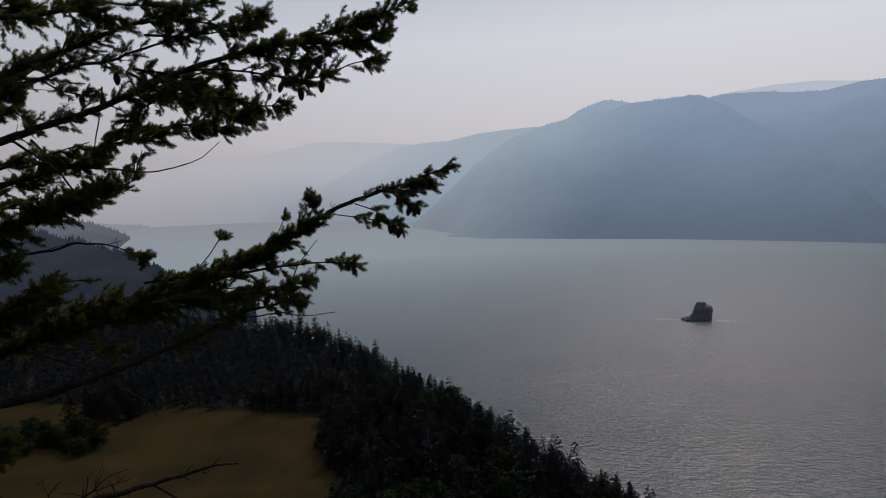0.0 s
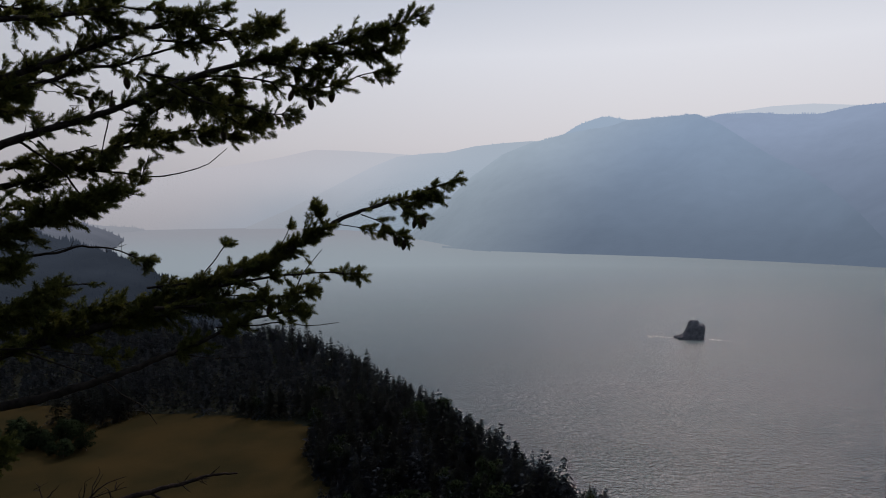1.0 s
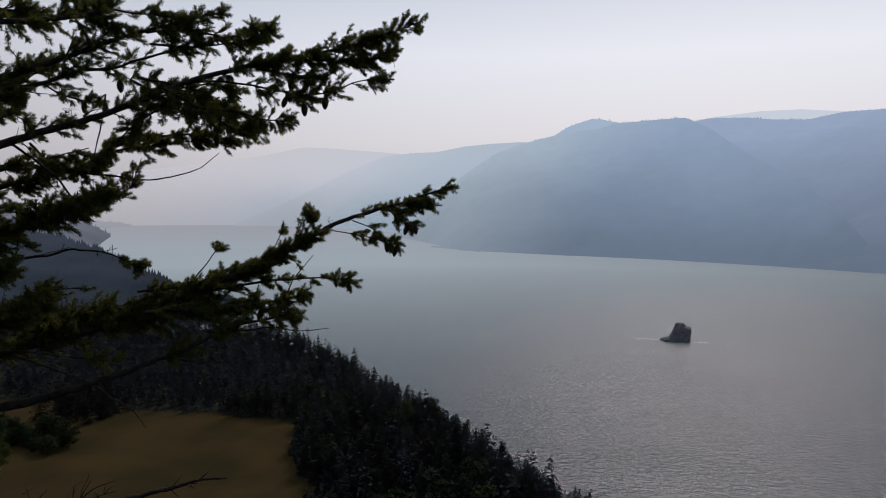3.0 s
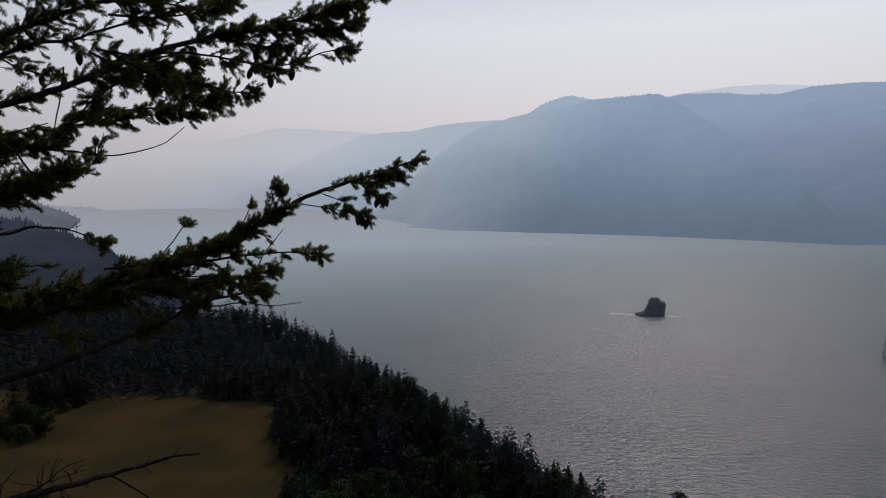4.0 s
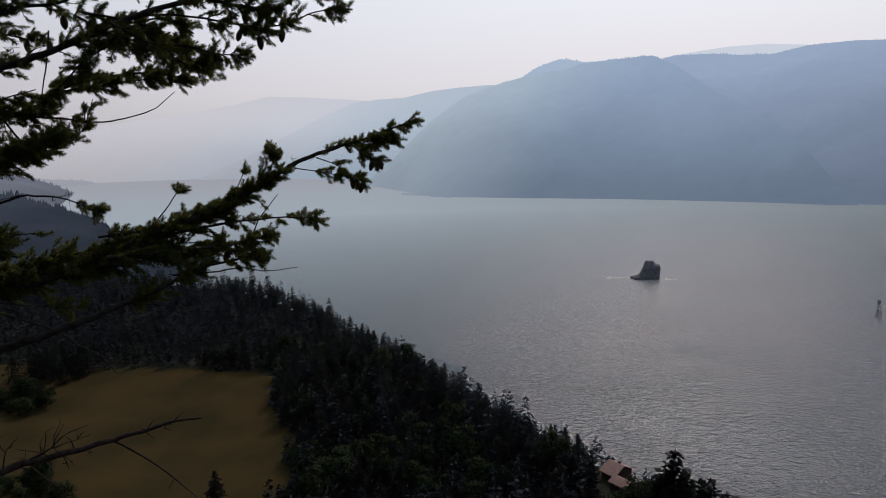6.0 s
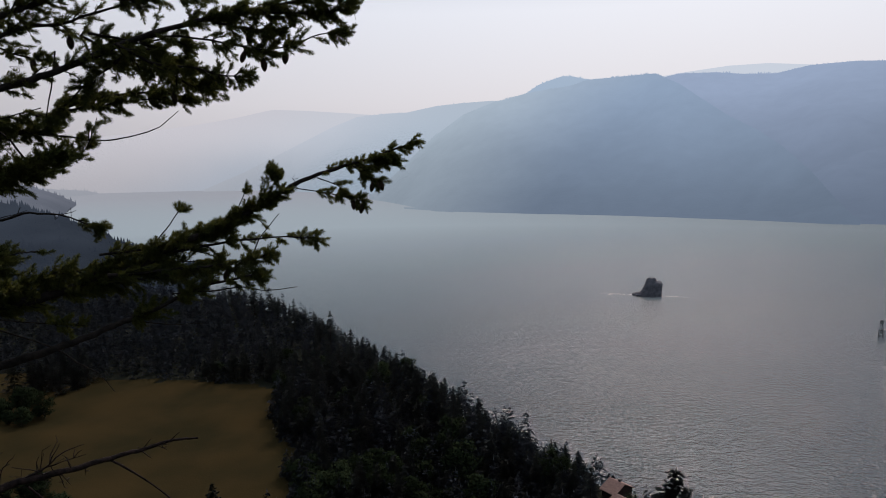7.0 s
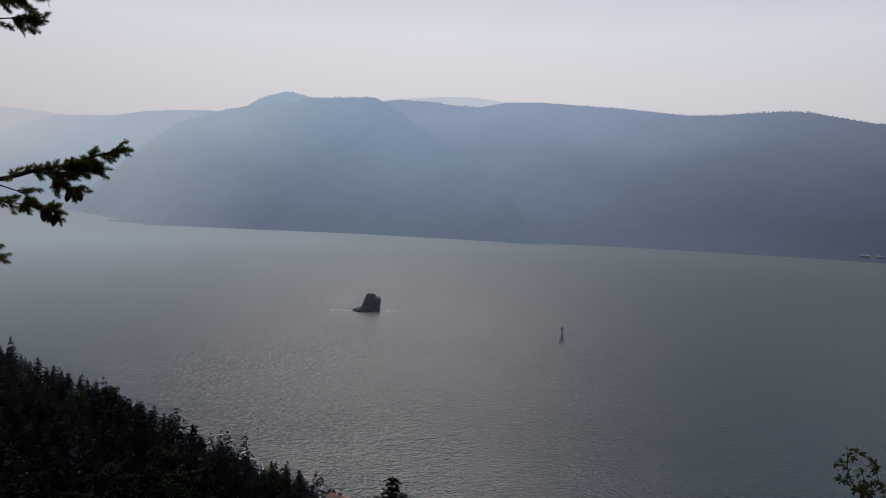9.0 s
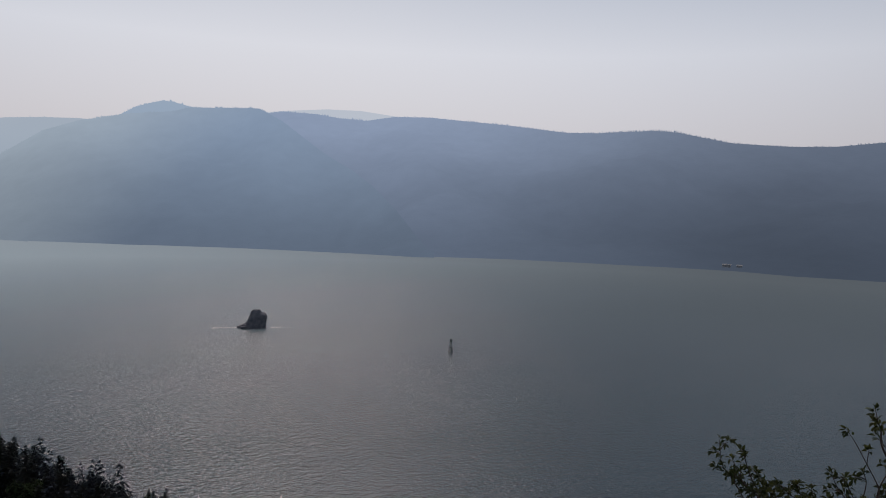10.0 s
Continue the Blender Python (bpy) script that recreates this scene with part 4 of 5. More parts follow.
def build_foam():
    """Broken lines of foam where the current parts round the rock."""
    rnd = random.Random(3)
    verts, faces = [], []
    for k in range(56):
        side = rnd.choice((-1, -1, 1))
        along = side * (12 + abs(rnd.gauss(0, 19 if side < 0 else 14)))
        x, y = 262 + along * 0.94 + rnd.gauss(0, 0.6), 742 - along * 0.33 + rnd.gauss(0, 1.2 + abs(along) * 0.07)
        L, W = rnd.uniform(1.5, 6), rnd.uniform(0.1, 0.26)
        b = len(verts)
        for i in range(6):
            s = i / 5
            w = W * math.sin(math.pi * (0.12 + 0.76 * s)) * rnd.uniform(0.6, 1.2)
            px, py = x + L * (s - 0.5) * 0.94, y - L * (s - 0.5) * 0.33 + rnd.gauss(0, 0.08)
            verts += [(px, py - w, 0.05), (px, py + w, 0.07)]
        faces += [(b + 2 * i, b + 2 * i + 2, b + 2 * i + 3, b + 2 * i + 1) for i in range(5)]
    tagged(new("foam", mesh_of("foam", verts, faces, FOAM)), "thin broken foam lines trailing from the rock", "foam", kind="stuff")


build_foam()


def beam(bm, a, b, w):
    a, b = Vector(a), Vector(b)
    v, f = tube([a, b], [w, w], 6)
    vs = [bm.verts.new(p) for p in v]
    for q in f:
        bm.faces.new([vs[i] for i in q])
    bm.faces.new(vs[5::-1]), bm.faces.new(vs[6:])


def build_beacon():
    root = new("river_beacon")
    root.matrix_basis = pose(384, 543, 0, 0, 0, 35) @ Matrix.Diagonal((0.72, 0.72, 0.95, 1))
    for x in (-1, 1):
        for y in (-1, 1):
            bm = bmesh.new()
            beam(bm, (2.3 * x, 2.3 * y, -4), (1.9 * x, 1.9 * y, 6.6), 0.38)
            part("pile", bm_mesh("pile", bm, STEEL), root)
    for z in (1.6, 4.6):
        for a, b in (((-2, -2), (2, -2)), ((2, -2), (2, 2)), ((2, 2), (-2, 2)), ((-2, 2), (-2, -2))):
            bm = bmesh.new()
            beam(bm, (*a, z), (*b, z), 0.16)
            part("cross_beam", bm_mesh("cross_beam", bm, STEEL), root)
    bm = bmesh.new()
    bmesh.ops.create_cube(bm, size=1, matrix=Matrix.Translation((0, 0, 6.8)) @ Matrix.Diagonal((5.0, 5.0, 0.5, 1)))
    bmesh.ops.bevel(bm, geom=bm.edges, offset=0.08, segments=1)
    part("deck", bm_mesh("deck", bm, STEEL), root)
    for x in (-1, 1):
        for y in (-1, 1):
            bm = bmesh.new()
            beam(bm, (1.5 * x, 1.5 * y, 7), (0.5 * x, 0.5 * y, 12.5), 0.15)
            part("mast_leg", bm_mesh("mast_leg", bm, STEEL), root)
    bm = bmesh.new()
    bmesh.ops.create_cone(bm, cap_ends=True, segments=14, radius1=1.1, radius2=0.8, depth=5.0, matrix=Matrix.Translation((0, 0, 9.4)))
    part("housing", bm_mesh("housing", bm, PALE), root, "pale painted housing round the mast")
    bm = bmesh.new()
    bmesh.ops.create_cube(bm, size=1, matrix=Matrix.Translation((0, 0, 4.6)) @ Matrix.Diagonal((2.6, 2.6, 2.6, 1)))
    bmesh.ops.bevel(bm, geom=bm.edges, offset=0.1, segments=1)
    part("battery_box", bm_mesh("battery_box", bm, PALE), root, "pale painted box between the piles")
    for y in (-1.1, 1.1):
        bm = bmesh.new()
        bmesh.ops.create_cube(bm, size=1, matrix=Matrix.Translation((0, y, 13.6)) @ Matrix.Diagonal((3.4, 0.14, 3.2, 1)))
        bmesh.ops.bevel(bm, geom=bm.edges, offset=0.03, segments=1)
        part("dayboard", bm_mesh("dayboard", bm, BOARD), root, "dark square dayboard")
    bm = bmesh.new()
    bmesh.ops.create_cone(bm, cap_ends=True, segments=12, radius1=0.45, radius2=0.35, depth=1.2, matrix=Matrix.Translation((0, 0, 15.2)))
    part("lantern", bm_mesh("lantern", bm, STEEL), root)
    tagged(root, "steel navigation beacon on piles with dark dayboards", "beacon")


def build_buoy():
    root = new("channel_buoy")
    root.matrix_basis = pose(341.5, 394.5, 0, 4, 3, 0) @ Matrix.Scale(0.65, 4)
    bm = bmesh.new()
    bmesh.ops.create_cone(bm, cap_ends=True, segments=14, radius1=0.75, radius2=0.6, depth=1.2, matrix=Matrix.Translation((0, 0, 0.2)))
    part("float", bm_mesh("float", bm, BOARD), root)
    bm = bmesh.new()
    bmesh.ops.create_cone(bm, cap_ends=True, segments=10, radius1=0.4, radius2=0.15, depth=2.2, matrix=Matrix.Translation((0, 0, 1.9)))
    part("tower", bm_mesh("tower", bm, BOARD), root)
    tagged(root, "small dark channel buoy floating in the river", "buoy")


build_beacon()
build_buoy()


# ---- the fir beside the lookout ----
FIR_AT = (-3.9, 2.9)
fir = new("douglas_fir")
FIR_BASE = ground_z(*FIR_AT)
fir.matrix_basis = pose(*FIR_AT, FIR_BASE)
HOME = Vector((*FIR_AT, FIR_BASE))
tagged(fir, "old fir with lichen-dark limbs and hanging cones beside the lookout", "tree")
trunk_pts = spline([(0, 0, -0.8), (0.05, 0.0, 1.5), (0.0, 0.08, 4), (0.1, 0.05, 7), (0.05, 0.1, 11), (0.1, 0.1, 15)], 40)
v, f = tube(trunk_pts, [0.34 * (1 - 0.8 * i / 39) for i in range(40)], 16, 0.06, 3)
part("trunk", mesh_of("trunk", v, f, BARK, True), fir)


def twiglet(seed, n, length):
    """A shoot like a bottle brush: needles all round it that lean towards its rounded end."""
    rnd = np.random.RandomState(seed)
    V, F = [], []
    for k in range(n):
        s = rnd.uniform(0.0, 1.0) ** 0.8
        a = rnd.uniform(0, math.tau)
        out = np.array([0, math.cos(a), 0.8 * math.sin(a)])
        lean = rnd.uniform(0.65, 1.3) if s < 0.85 else rnd.uniform(0.05, 0.9)
        d = np.array([math.cos(lean), 0, 0]) + out * math.sin(lean)
        L = rnd.uniform(0.016, 0.027) * (0.8 + 0.3 * math.sin(math.pi * s))
        side = np.cross(d, rnd.normal(size=3))
        side *= 0.00165 / np.linalg.norm(side)
        p = np.array([s * length, 0, 0.006 * math.sin(s * 3 + seed)])
        i = len(V)
        V += [p - side, p + side, p + d * L + side * 0.4, p + d * L - side * 0.4]
        F.append((i, i + 1, i + 2, i + 3))
    return np.array(V), np.array(F)


SHOOTS = [twiglet(s, 48 + 9 * s, 0.026 + 0.008 * s) for s in range(6)]


def cone_mesh():
    """A hanging fir cone with overlapping scales."""
    verts, faces, rings, n = [], [], 11, 12
    for j in range(rings):
        s = j / (rings - 1)
        r = 0.0165 * math.sin(math.pi * min(1, 0.10 + 0.86 * s)) ** 0.75
        for k in range(n):
            bump = 1 + 0.22 * ((k + j) % 2)
            a = (k + 0.5 * (j % 2)) / n * math.tau
            verts.append((r * bump * math.cos(a), r * bump * math.sin(a), -0.078 * s - 0.004 * ((k + j) % 2)))
    for j in range(rings - 1):
        for k in range(n):
            m = (k + 1) % n
            faces.append((j * n + k, j * n + m, (j + 1) * n + m, (j + 1) * n + k))
    faces += [tuple(range(n))[::-1], tuple((rings - 1) * n + k for k in range(n))]
    return mesh_of("cone", verts, faces, CONE, True)


CONE_MESH = cone_mesh()


class Growth:
    """Gathers shoots and side twigs of one limb."""

    def __init__(self, seed):
        self.V, self.F, self.n = [], [], 0
        self.tv, self.tf, self.tips = [], [], []
        self.rnd = np.random.RandomState(seed)

    def shoot(self, p, d, size=1.0):
        d = d / (np.linalg.norm(d) + 1e-9)
        up = self.rnd.normal(size=3)
        u = np.cross(d, up)
        u /= np.linalg.norm(u) + 1e-9
        w = np.cross(d, u)
        v, f = SHOOTS[self.rnd.randint(len(SHOOTS))]
        q = (v[:, :1] * d + v[:, 1:2] * u + v[:, 2:] * w) * size + p
        self.V.append(q)
        self.F.append(f + self.n)
        self.n += len(v)

    def twig(self, pts, r0, r1):
        v, f = tube(pts, list(np.linspace(r0, r1, len(pts))), 5)
        b = len(self.tv)
        self.tv += v
        self.tf += [tuple(i + b for i in q) for q in f]

    def spray(self, p, d, length, shoots):
        """A side twig that sags a little and carries flat rows of shoots along its outer part."""
        d = d / np.linalg.norm(d)
        bend = self.rnd.normal(size=3) * 0.22 + (0, 0, -0.08)
        n = 5
        pts = [p + d * length * s + bend * length * s * s for s in np.linspace(0, 1, n)]
        self.twig(pts, 0.0042, 0.002)
        self.tips += pts[2:]
        side = np.cross(d, (0, 0, 1))
        side /= np.linalg.norm(side) + 1e-9
        hand = self.rnd.choice((-1, 1))
        for k in range(shoots):
            s = 0.15 + 0.82 * (k + self.rnd.rand() * 0.6) / shoots
            q = p + d * length * s + bend * length * s * s
            hand = -hand
            e = d * self.rnd.uniform(0.6, 1.1) + side * hand * self.rnd.uniform(0.25, 0.8) + np.array([0, 0, self.rnd.uniform(-0.45, 0.3)])
            self.shoot(q, e, self.rnd.uniform(0.7, 1.1))
        self.shoot(pts[-1], d + bend * 0.6, self.rnd.uniform(0.85, 1.1))


def limb(points, r0, r1, leafy=(0.0, 1.0), per_m=0, spray=0.2, shoots=5, hang=0.0, up=0.3, tip=True, mat=None, seed=1, cones=(), stubs=0):
    """A limb through a few points, with sprays along part of it and cones hanging from it."""
    length = float(np.sum(np.linalg.norm(np.diff(np.array(points), axis=0), axis=1)))
    n = max(8, int(length / 0.045))
    pts = spline(points, n)
    jit = np.random.RandomState(seed)
    pts[1:-1] += jit.normal(size=(n - 2, 3)) * min(0.002, r0 * 0.2)
    radii = [(r0 + (r1 - r0) * (i / (n - 1)) ** 0.85) * (1 + 0.06 * jit.uniform(-1, 1)) for i in range(n)]
    v, f = tube([Vector(p) - HOME for p in pts], radii, 9 if r0 > 0.012 else 6, 0.06, seed)
    g = Growth(seed)
    for k in range(int(1.75 * per_m * length * (leafy[1] - leafy[0]))):
        s = leafy[0] + (leafy[1] - leafy[0]) * g.rnd.rand()
        if noise.noise(Vector((s * length * 5.5, seed * 3.7, 0.5))) < g.rnd.uniform(-0.8, 0.2):
            continue  # foliage stands in clumps with bare wood between
        i = min(n - 2, int(s * (n - 1)))
        p, t = pts[i] - np.array(HOME), pts[i + 1] - pts[i]
        t /= np.linalg.norm(t)
        away = np.cross(t, g.rnd.normal(size=3))
        away /= np.linalg.norm(away)
        away[2] += g.rnd.uniform(-hang, up)
        taper = 1.0 - 0.55 * s
        g.spray(p, t * g.rnd.uniform(0.5, 1.1) + away * g.rnd.uniform(0.4, 0.95), spray * g.rnd.uniform(0.15, 1.0) * taper, max(2, int(shoots * g.rnd.uniform(0.5, 1.0))))
    for k in range(stubs):  # bare broken twigs
        i = g.rnd.randint(n // 4, n - 2)
        t = (pts[i + 1] - pts[i]) / np.linalg.norm(pts[i + 1] - pts[i])
        e = t * g.rnd.uniform(-0.1, 0.9) + g.rnd.normal(size=3) * (0.5, 0.25, 0.7)
        L = g.rnd.uniform(0.03, 0.2) * (1.2 - i / n)
        e *= L / np.linalg.norm(e)
        q = pts[i] - np.array(HOME)
        g.twig([q, q + e * 0.35 + g.rnd.normal(size=3) * L * 0.05, q + e * 0.7 + g.rnd.normal(size=3) * L * 0.1, q + e], 0.003, 0.0012)
        if g.rnd.rand() < 0.5:
            w = q + e * 0.6
            g.twig([w, w + g.rnd.normal(size=3) * L * 0.15 + e * 0.1, w + g.rnd.normal(size=3) * L * 0.25 + e * 0.2], 0.002, 0.001)
    if tip and per_m:
        g.spray(pts[-3] - np.array(HOME), pts[-1] - pts[-3], 0.05, 3)
    base = len(v)
    v += g.tv
    f += [tuple(i + base for i in q) for q in g.tf]
    ob = part("dead_limb" if mat else "limb", mesh_of("limb", v, f, mat or BARK, True), fir, "bare dead limb with broken twigs" if mat else "")
    if g.V:
        part("needles", quads_mesh("needles", np.vstack(g.V), np.vstack(g.F), NEEDLES), ob, "dark green needle sprays", "stuff")
    for c in cones:
        k = part("cone", CONE_MESH, ob)
        hooks = np.array(g.tips + [q - np.array(HOME) for q in pts])
        at = hooks[np.argmin(np.linalg.norm(hooks - np.array(Vector(c) - HOME), axis=1))]
        k.matrix_basis = Matrix.Translation(Vector(at) - Vector((0, 0, 0.002))) @ pose(0, 0, 0, jit.uniform(-14, 14), jit.uniform(-14, 14), jit.uniform(0, 360)) @ Matrix.Scale(jit.uniform(0.8, 1.0), 4)
    return ob


limb([(-3.85, 2.92, 147.0), (-2.78, 3.37, 147.85), (-2.51, 3.45, 147.89), (-2.25, 3.52, 147.91), (-1.99, 3.60, 147.95), (-1.75, 3.68, 148.01)],
     0.022, 0.010, per_m=14, spray=0.12, shoots=5, hang=0.0, up=0.5, seed=11)
limb([(-3.85, 2.92, 147.0), (-3.13, 3.76, 147.49), (-2.76, 3.87, 147.60), (-2.50, 3.95, 147.70), (-2.20, 4.04, 147.83), (-2.05, 4.09, 147.90), (-1.83, 4.15, 148.00), (-1.61, 4.22, 148.08), (-1.32, 4.30, 148.18)],
     0.032, 0.006, leafy=(0.05, 1.0), per_m=25, spray=0.22, shoots=6, hang=0.5, seed=12)
limb([(-2.76, 3.87, 147.56), (-2.44, 3.97, 147.65), (-2.25, 4.03, 147.71), (-2.08, 4.08, 147.78), (-1.91, 4.13, 147.81), (-1.74, 4.18, 147.88), (-1.52, 4.24, 147.95), (-1.23, 4.33, 148.05), (-1.09, 4.37, 148.10)],
     0.016, 0.003, leafy=(0.0, 1.0), per_m=21, spray=0.16, shoots=5, hang=0.4, cones=[(-1.79, 4.1, 147.72), (-1.06, 4.36, 148.06)], seed=13)
limb([(-2.25, 3.97, 147.70), (-2.15, 4.00, 147.64), (-2.05, 4.04, 147.61), (-1.93, 4.07, 147.60)],
     0.006, 0.003, leafy=(0.3, 1.0), per_m=30, spray=0.07, shoots=4, cones=[(-2.05, 4.04, 147.59), (-1.94, 4.07, 147.59)], seed=14)
limb([(-3.85, 2.92, 146.6), (-2.95, 3.52, 147.17), (-2.60, 3.62, 147.22), (-2.24, 3.73, 147.36), (-1.84, 3.85, 147.51), (-1.49, 3.95, 147.68), (-1.12, 4.06, 147.81), (-0.87, 4.14, 147.88), (-0.65, 4.21, 147.94), (-0.42, 4.27, 148.02), (-0.15, 4.35, 148.14)],
     0.030, 0.004, stubs=14, leafy=(0.3, 1.0), per_m=34, spray=0.17, shoots=6, hang=0.6, cones=[(-0.44, 4.27, 147.90), (-0.57, 4.23, 147.80), (-0.62, 4.22, 147.86), (-0.84, 4.20, 147.78), (-0.49, 4.24, 147.78), (-0.72, 4.22, 147.74)], seed=15)
limb([(-1.40, 3.98, 147.71), (-1.27, 4.02, 147.72), (-1.12, 4.06, 147.71), (-0.93, 4.12, 147.68), (-0.78, 4.17, 147.67), (-0.63, 4.21, 147.71), (-0.48, 4.25, 147.77), (-0.29, 4.31, 147.79)],
     0.007, 0.003, leafy=(0.3, 1.0), per_m=46, spray=0.13, shoots=5, hang=0.6, cones=[(-0.90, 4.13, 147.63), (-0.81, 4.16, 147.61), (-0.69, 4.19, 147.67)], seed=16)
limb([(-1.53, 3.89, 147.66), (-1.35, 3.94, 147.56), (-1.16, 4.00, 147.55), (-1.02, 4.04, 147.51), (-0.88, 4.09, 147.51)],
     0.009, 0.003, leafy=(0.0, 1.0), per_m=44, spray=0.15, shoots=6, hang=0.5, seed=17)
limb([(-1.52, 4.04, 147.66), (-1.61, 4.02, 147.56), (-1.72, 3.98, 147.48), (-1.81, 3.96, 147.38), (-1.93, 3.92, 147.26)],
     0.008, 0.003, leafy=(0.1, 1.0), per_m=32, spray=0.14, shoots=6, hang=0.4, seed=18)
limb([(-1.43, 4.07, 147.66), (-1.31, 4.11, 147.52), (-1.18, 4.15, 147.46), (-1.10, 4.17, 147.50)],
     0.008, 0.003, leafy=(0.0, 1.0), per_m=70, spray=0.16, shoots=6, hang=0.6, cones=[(-1.41, 4.08, 147.38)], seed=19)
limb([(-3.85, 2.92, 146.3), (-3.28, 3.92, 147.04), (-2.78, 4.07, 147.08), (-2.47, 4.16, 147.15), (-2.15, 4.25, 147.25), (-1.99, 4.30, 147.37), (-1.79, 4.36, 147.43), (-1.56, 4.43, 147.46), (-1.35, 4.49, 147.44)],
     0.026, 0.004, stubs=6, leafy=(0.1, 1.0), per_m=30, spray=0.17, shoots=6, hang=0.6, seed=20)
limb([(-2.50, 4.15, 147.09), (-2.28, 4.22, 147.20), (-2.06, 4.28, 147.20), (-1.83, 4.35, 147.17), (-1.66, 4.40, 147.20), (-1.52, 4.44, 147.25), (-1.41, 4.48, 147.35)],
     0.008, 0.0022, leafy=(0.0, 0.45), per_m=40, spray=0.12, shoots=5, tip=False, seed=21)
limb([(-2.38, 4.09, 147.37), (-2.29, 4.11, 147.26), (-2.15, 4.16, 147.02), (-1.99, 4.20, 147.03), (-1.87, 4.24, 147.13), (-1.81, 4.26, 147.30)],
     0.009, 0.002, stubs=5, leafy=(0.35, 1.0), per_m=22, spray=0.10, shoots=4, tip=False, seed=22)
limb([(-3.85, 2.92, 146.0), (-2.84, 3.35, 146.66), (-2.50, 3.45, 146.75), (-2.26, 3.52, 146.84), (-2.05, 3.59, 146.95), (-1.88, 3.64, 147.00), (-1.77, 3.67, 147.08)],
     0.026, 0.006, leafy=(0.05, 1.0), per_m=90, spray=0.17, shoots=7, hang=0.35, up=0.45, seed=23)
limb([(-2.65, 3.70, 146.70), (-2.37, 3.79, 146.72), (-2.17, 3.85, 146.74), (-2.06, 3.88, 146.77), (-1.93, 3.92, 146.76), (-1.84, 3.95, 146.73), (-1.71, 3.99, 146.66)],
     0.011, 0.003, stubs=5, leafy=(0.82, 1.0), per_m=75, spray=0.075, shoots=4, tip=True, seed=24)
limb([(-3.85, 2.92, 146.0), (-2.77, 3.27, 146.63), (-2.45, 3.37, 146.62), (-2.30, 3.41, 146.65), (-2.16, 3.45, 146.69)],
     0.010, 0.004, leafy=(0.1, 1.0), per_m=70, spray=0.12, shoots=5, seed=25)
limb([(-3.85, 2.92, 145.9), (-2.71, 3.19, 146.50), (-2.40, 3.28, 146.39), (-2.22, 3.33, 146.43), (-2.09, 3.37, 146.48), (-2.00, 3.40, 146.53), (-1.91, 3.43, 146.60), (-1.79, 3.46, 146.61)],
     0.014, 0.0025, leafy=(0.0, 0.8), per_m=80, spray=0.15, shoots=6, hang=0.5, seed=26)
limb([(-3.85, 2.92, 145.5), (-3.06, 3.58, 146.12), (-2.59, 3.72, 146.16), (-2.30, 3.81, 146.24), (-2.00, 3.90, 146.31), (-1.54, 4.04, 146.45), (-1.32, 4.10, 146.57), (-1.06, 4.18, 146.67), (-0.73, 4.28, 146.87), (-0.52, 4.34, 146.96), (-0.28, 4.42, 147.03), (-0.14, 4.46, 147.08), (0.02, 4.50, 147.135)],
     0.040, 0.004, stubs=8, leafy=(0.16, 0.66), per_m=95, spray=0.15, shoots=6, hang=0.35, up=0.6, seed=27)
limb([(-0.24, 4.43, 147.04), (-0.14, 4.46, 147.08), (-0.03, 4.49, 147.12), (0.09, 4.51, 147.165)],
     0.004, 0.002, leafy=(0.0, 1.0), per_m=90, spray=0.06, shoots=5, hang=0.6, up=0.2, seed=77)
limb([(-0.62, 4.31, 146.92), (-0.52, 4.34, 146.96), (-0.40, 4.38, 146.99), (-0.27, 4.42, 147.03)],
     0.005, 0.003, leafy=(0.0, 1.0), per_m=22, spray=0.045, shoots=4, up=0.6, tip=False, seed=78)
limb([(-1.46, 4.06, 146.57), (-1.38, 4.09, 146.67), (-1.30, 4.11, 146.79)],
     0.004, 0.003, leafy=(0.92, 1.0), per_m=260, spray=0.018, shoots=4, tip=False, seed=28)
limb([(-1.11, 4.17, 146.65), (-1.01, 4.20, 146.76), (-0.95, 4.21, 146.88)],
     0.004, 0.002, leafy=(0.75, 0.95), per_m=60, spray=0.05, shoots=3, tip=False, seed=29)
limb([(-0.76, 4.27, 146.85), (-0.78, 4.26, 146.92), (-0.80, 4.26, 146.97)],
     0.005, 0.003, leafy=(0.4, 1.0), per_m=130, spray=0.075, shoots=5, up=0.5, tip=False, seed=30)
limb([(-0.68, 4.30, 146.87), (-0.56, 4.33, 146.85), (-0.39, 4.38, 146.81), (-0.25, 4.42, 146.77)],
     0.004, 0.002, leafy=(0.3, 1.0), per_m=36, spray=0.06, shoots=4, hang=0.4, cones=[(-0.36, 4.38, 146.80), (-0.31, 4.40, 146.79), (-0.27, 4.41, 146.78)], seed=31)
limb([(-0.55, 4.33, 146.93), (-0.45, 4.36, 146.89), (-0.39, 4.38, 146.85)],
     0.004, 0.002, leafy=(0.3, 1.0), per_m=36, spray=0.06, shoots=4, hang=0.3, seed=32)
limb([(-0.33, 4.35, 147.00), (-0.26, 4.37, 146.94), (-0.17, 4.40, 146.90)],
     0.004, 0.002, leafy=(0.2, 1.0), per_m=70, spray=0.08, shoots=4, hang=0.6, cones=[(-0.19, 4.38, 146.90), (-0.22, 4.38, 146.91), (-0.14, 4.40, 146.92), (-0.06, 4.42, 147.02)], seed=33)
limb([(-1.38, 4.09, 146.52), (-1.09, 4.17, 146.56), (-0.79, 4.26, 146.58), (-0.55, 4.34, 146.56)],
     0.010, 0.003, leafy=(0.1, 1.0), per_m=40, spray=0.12, shoots=6, hang=0.3, seed=34)
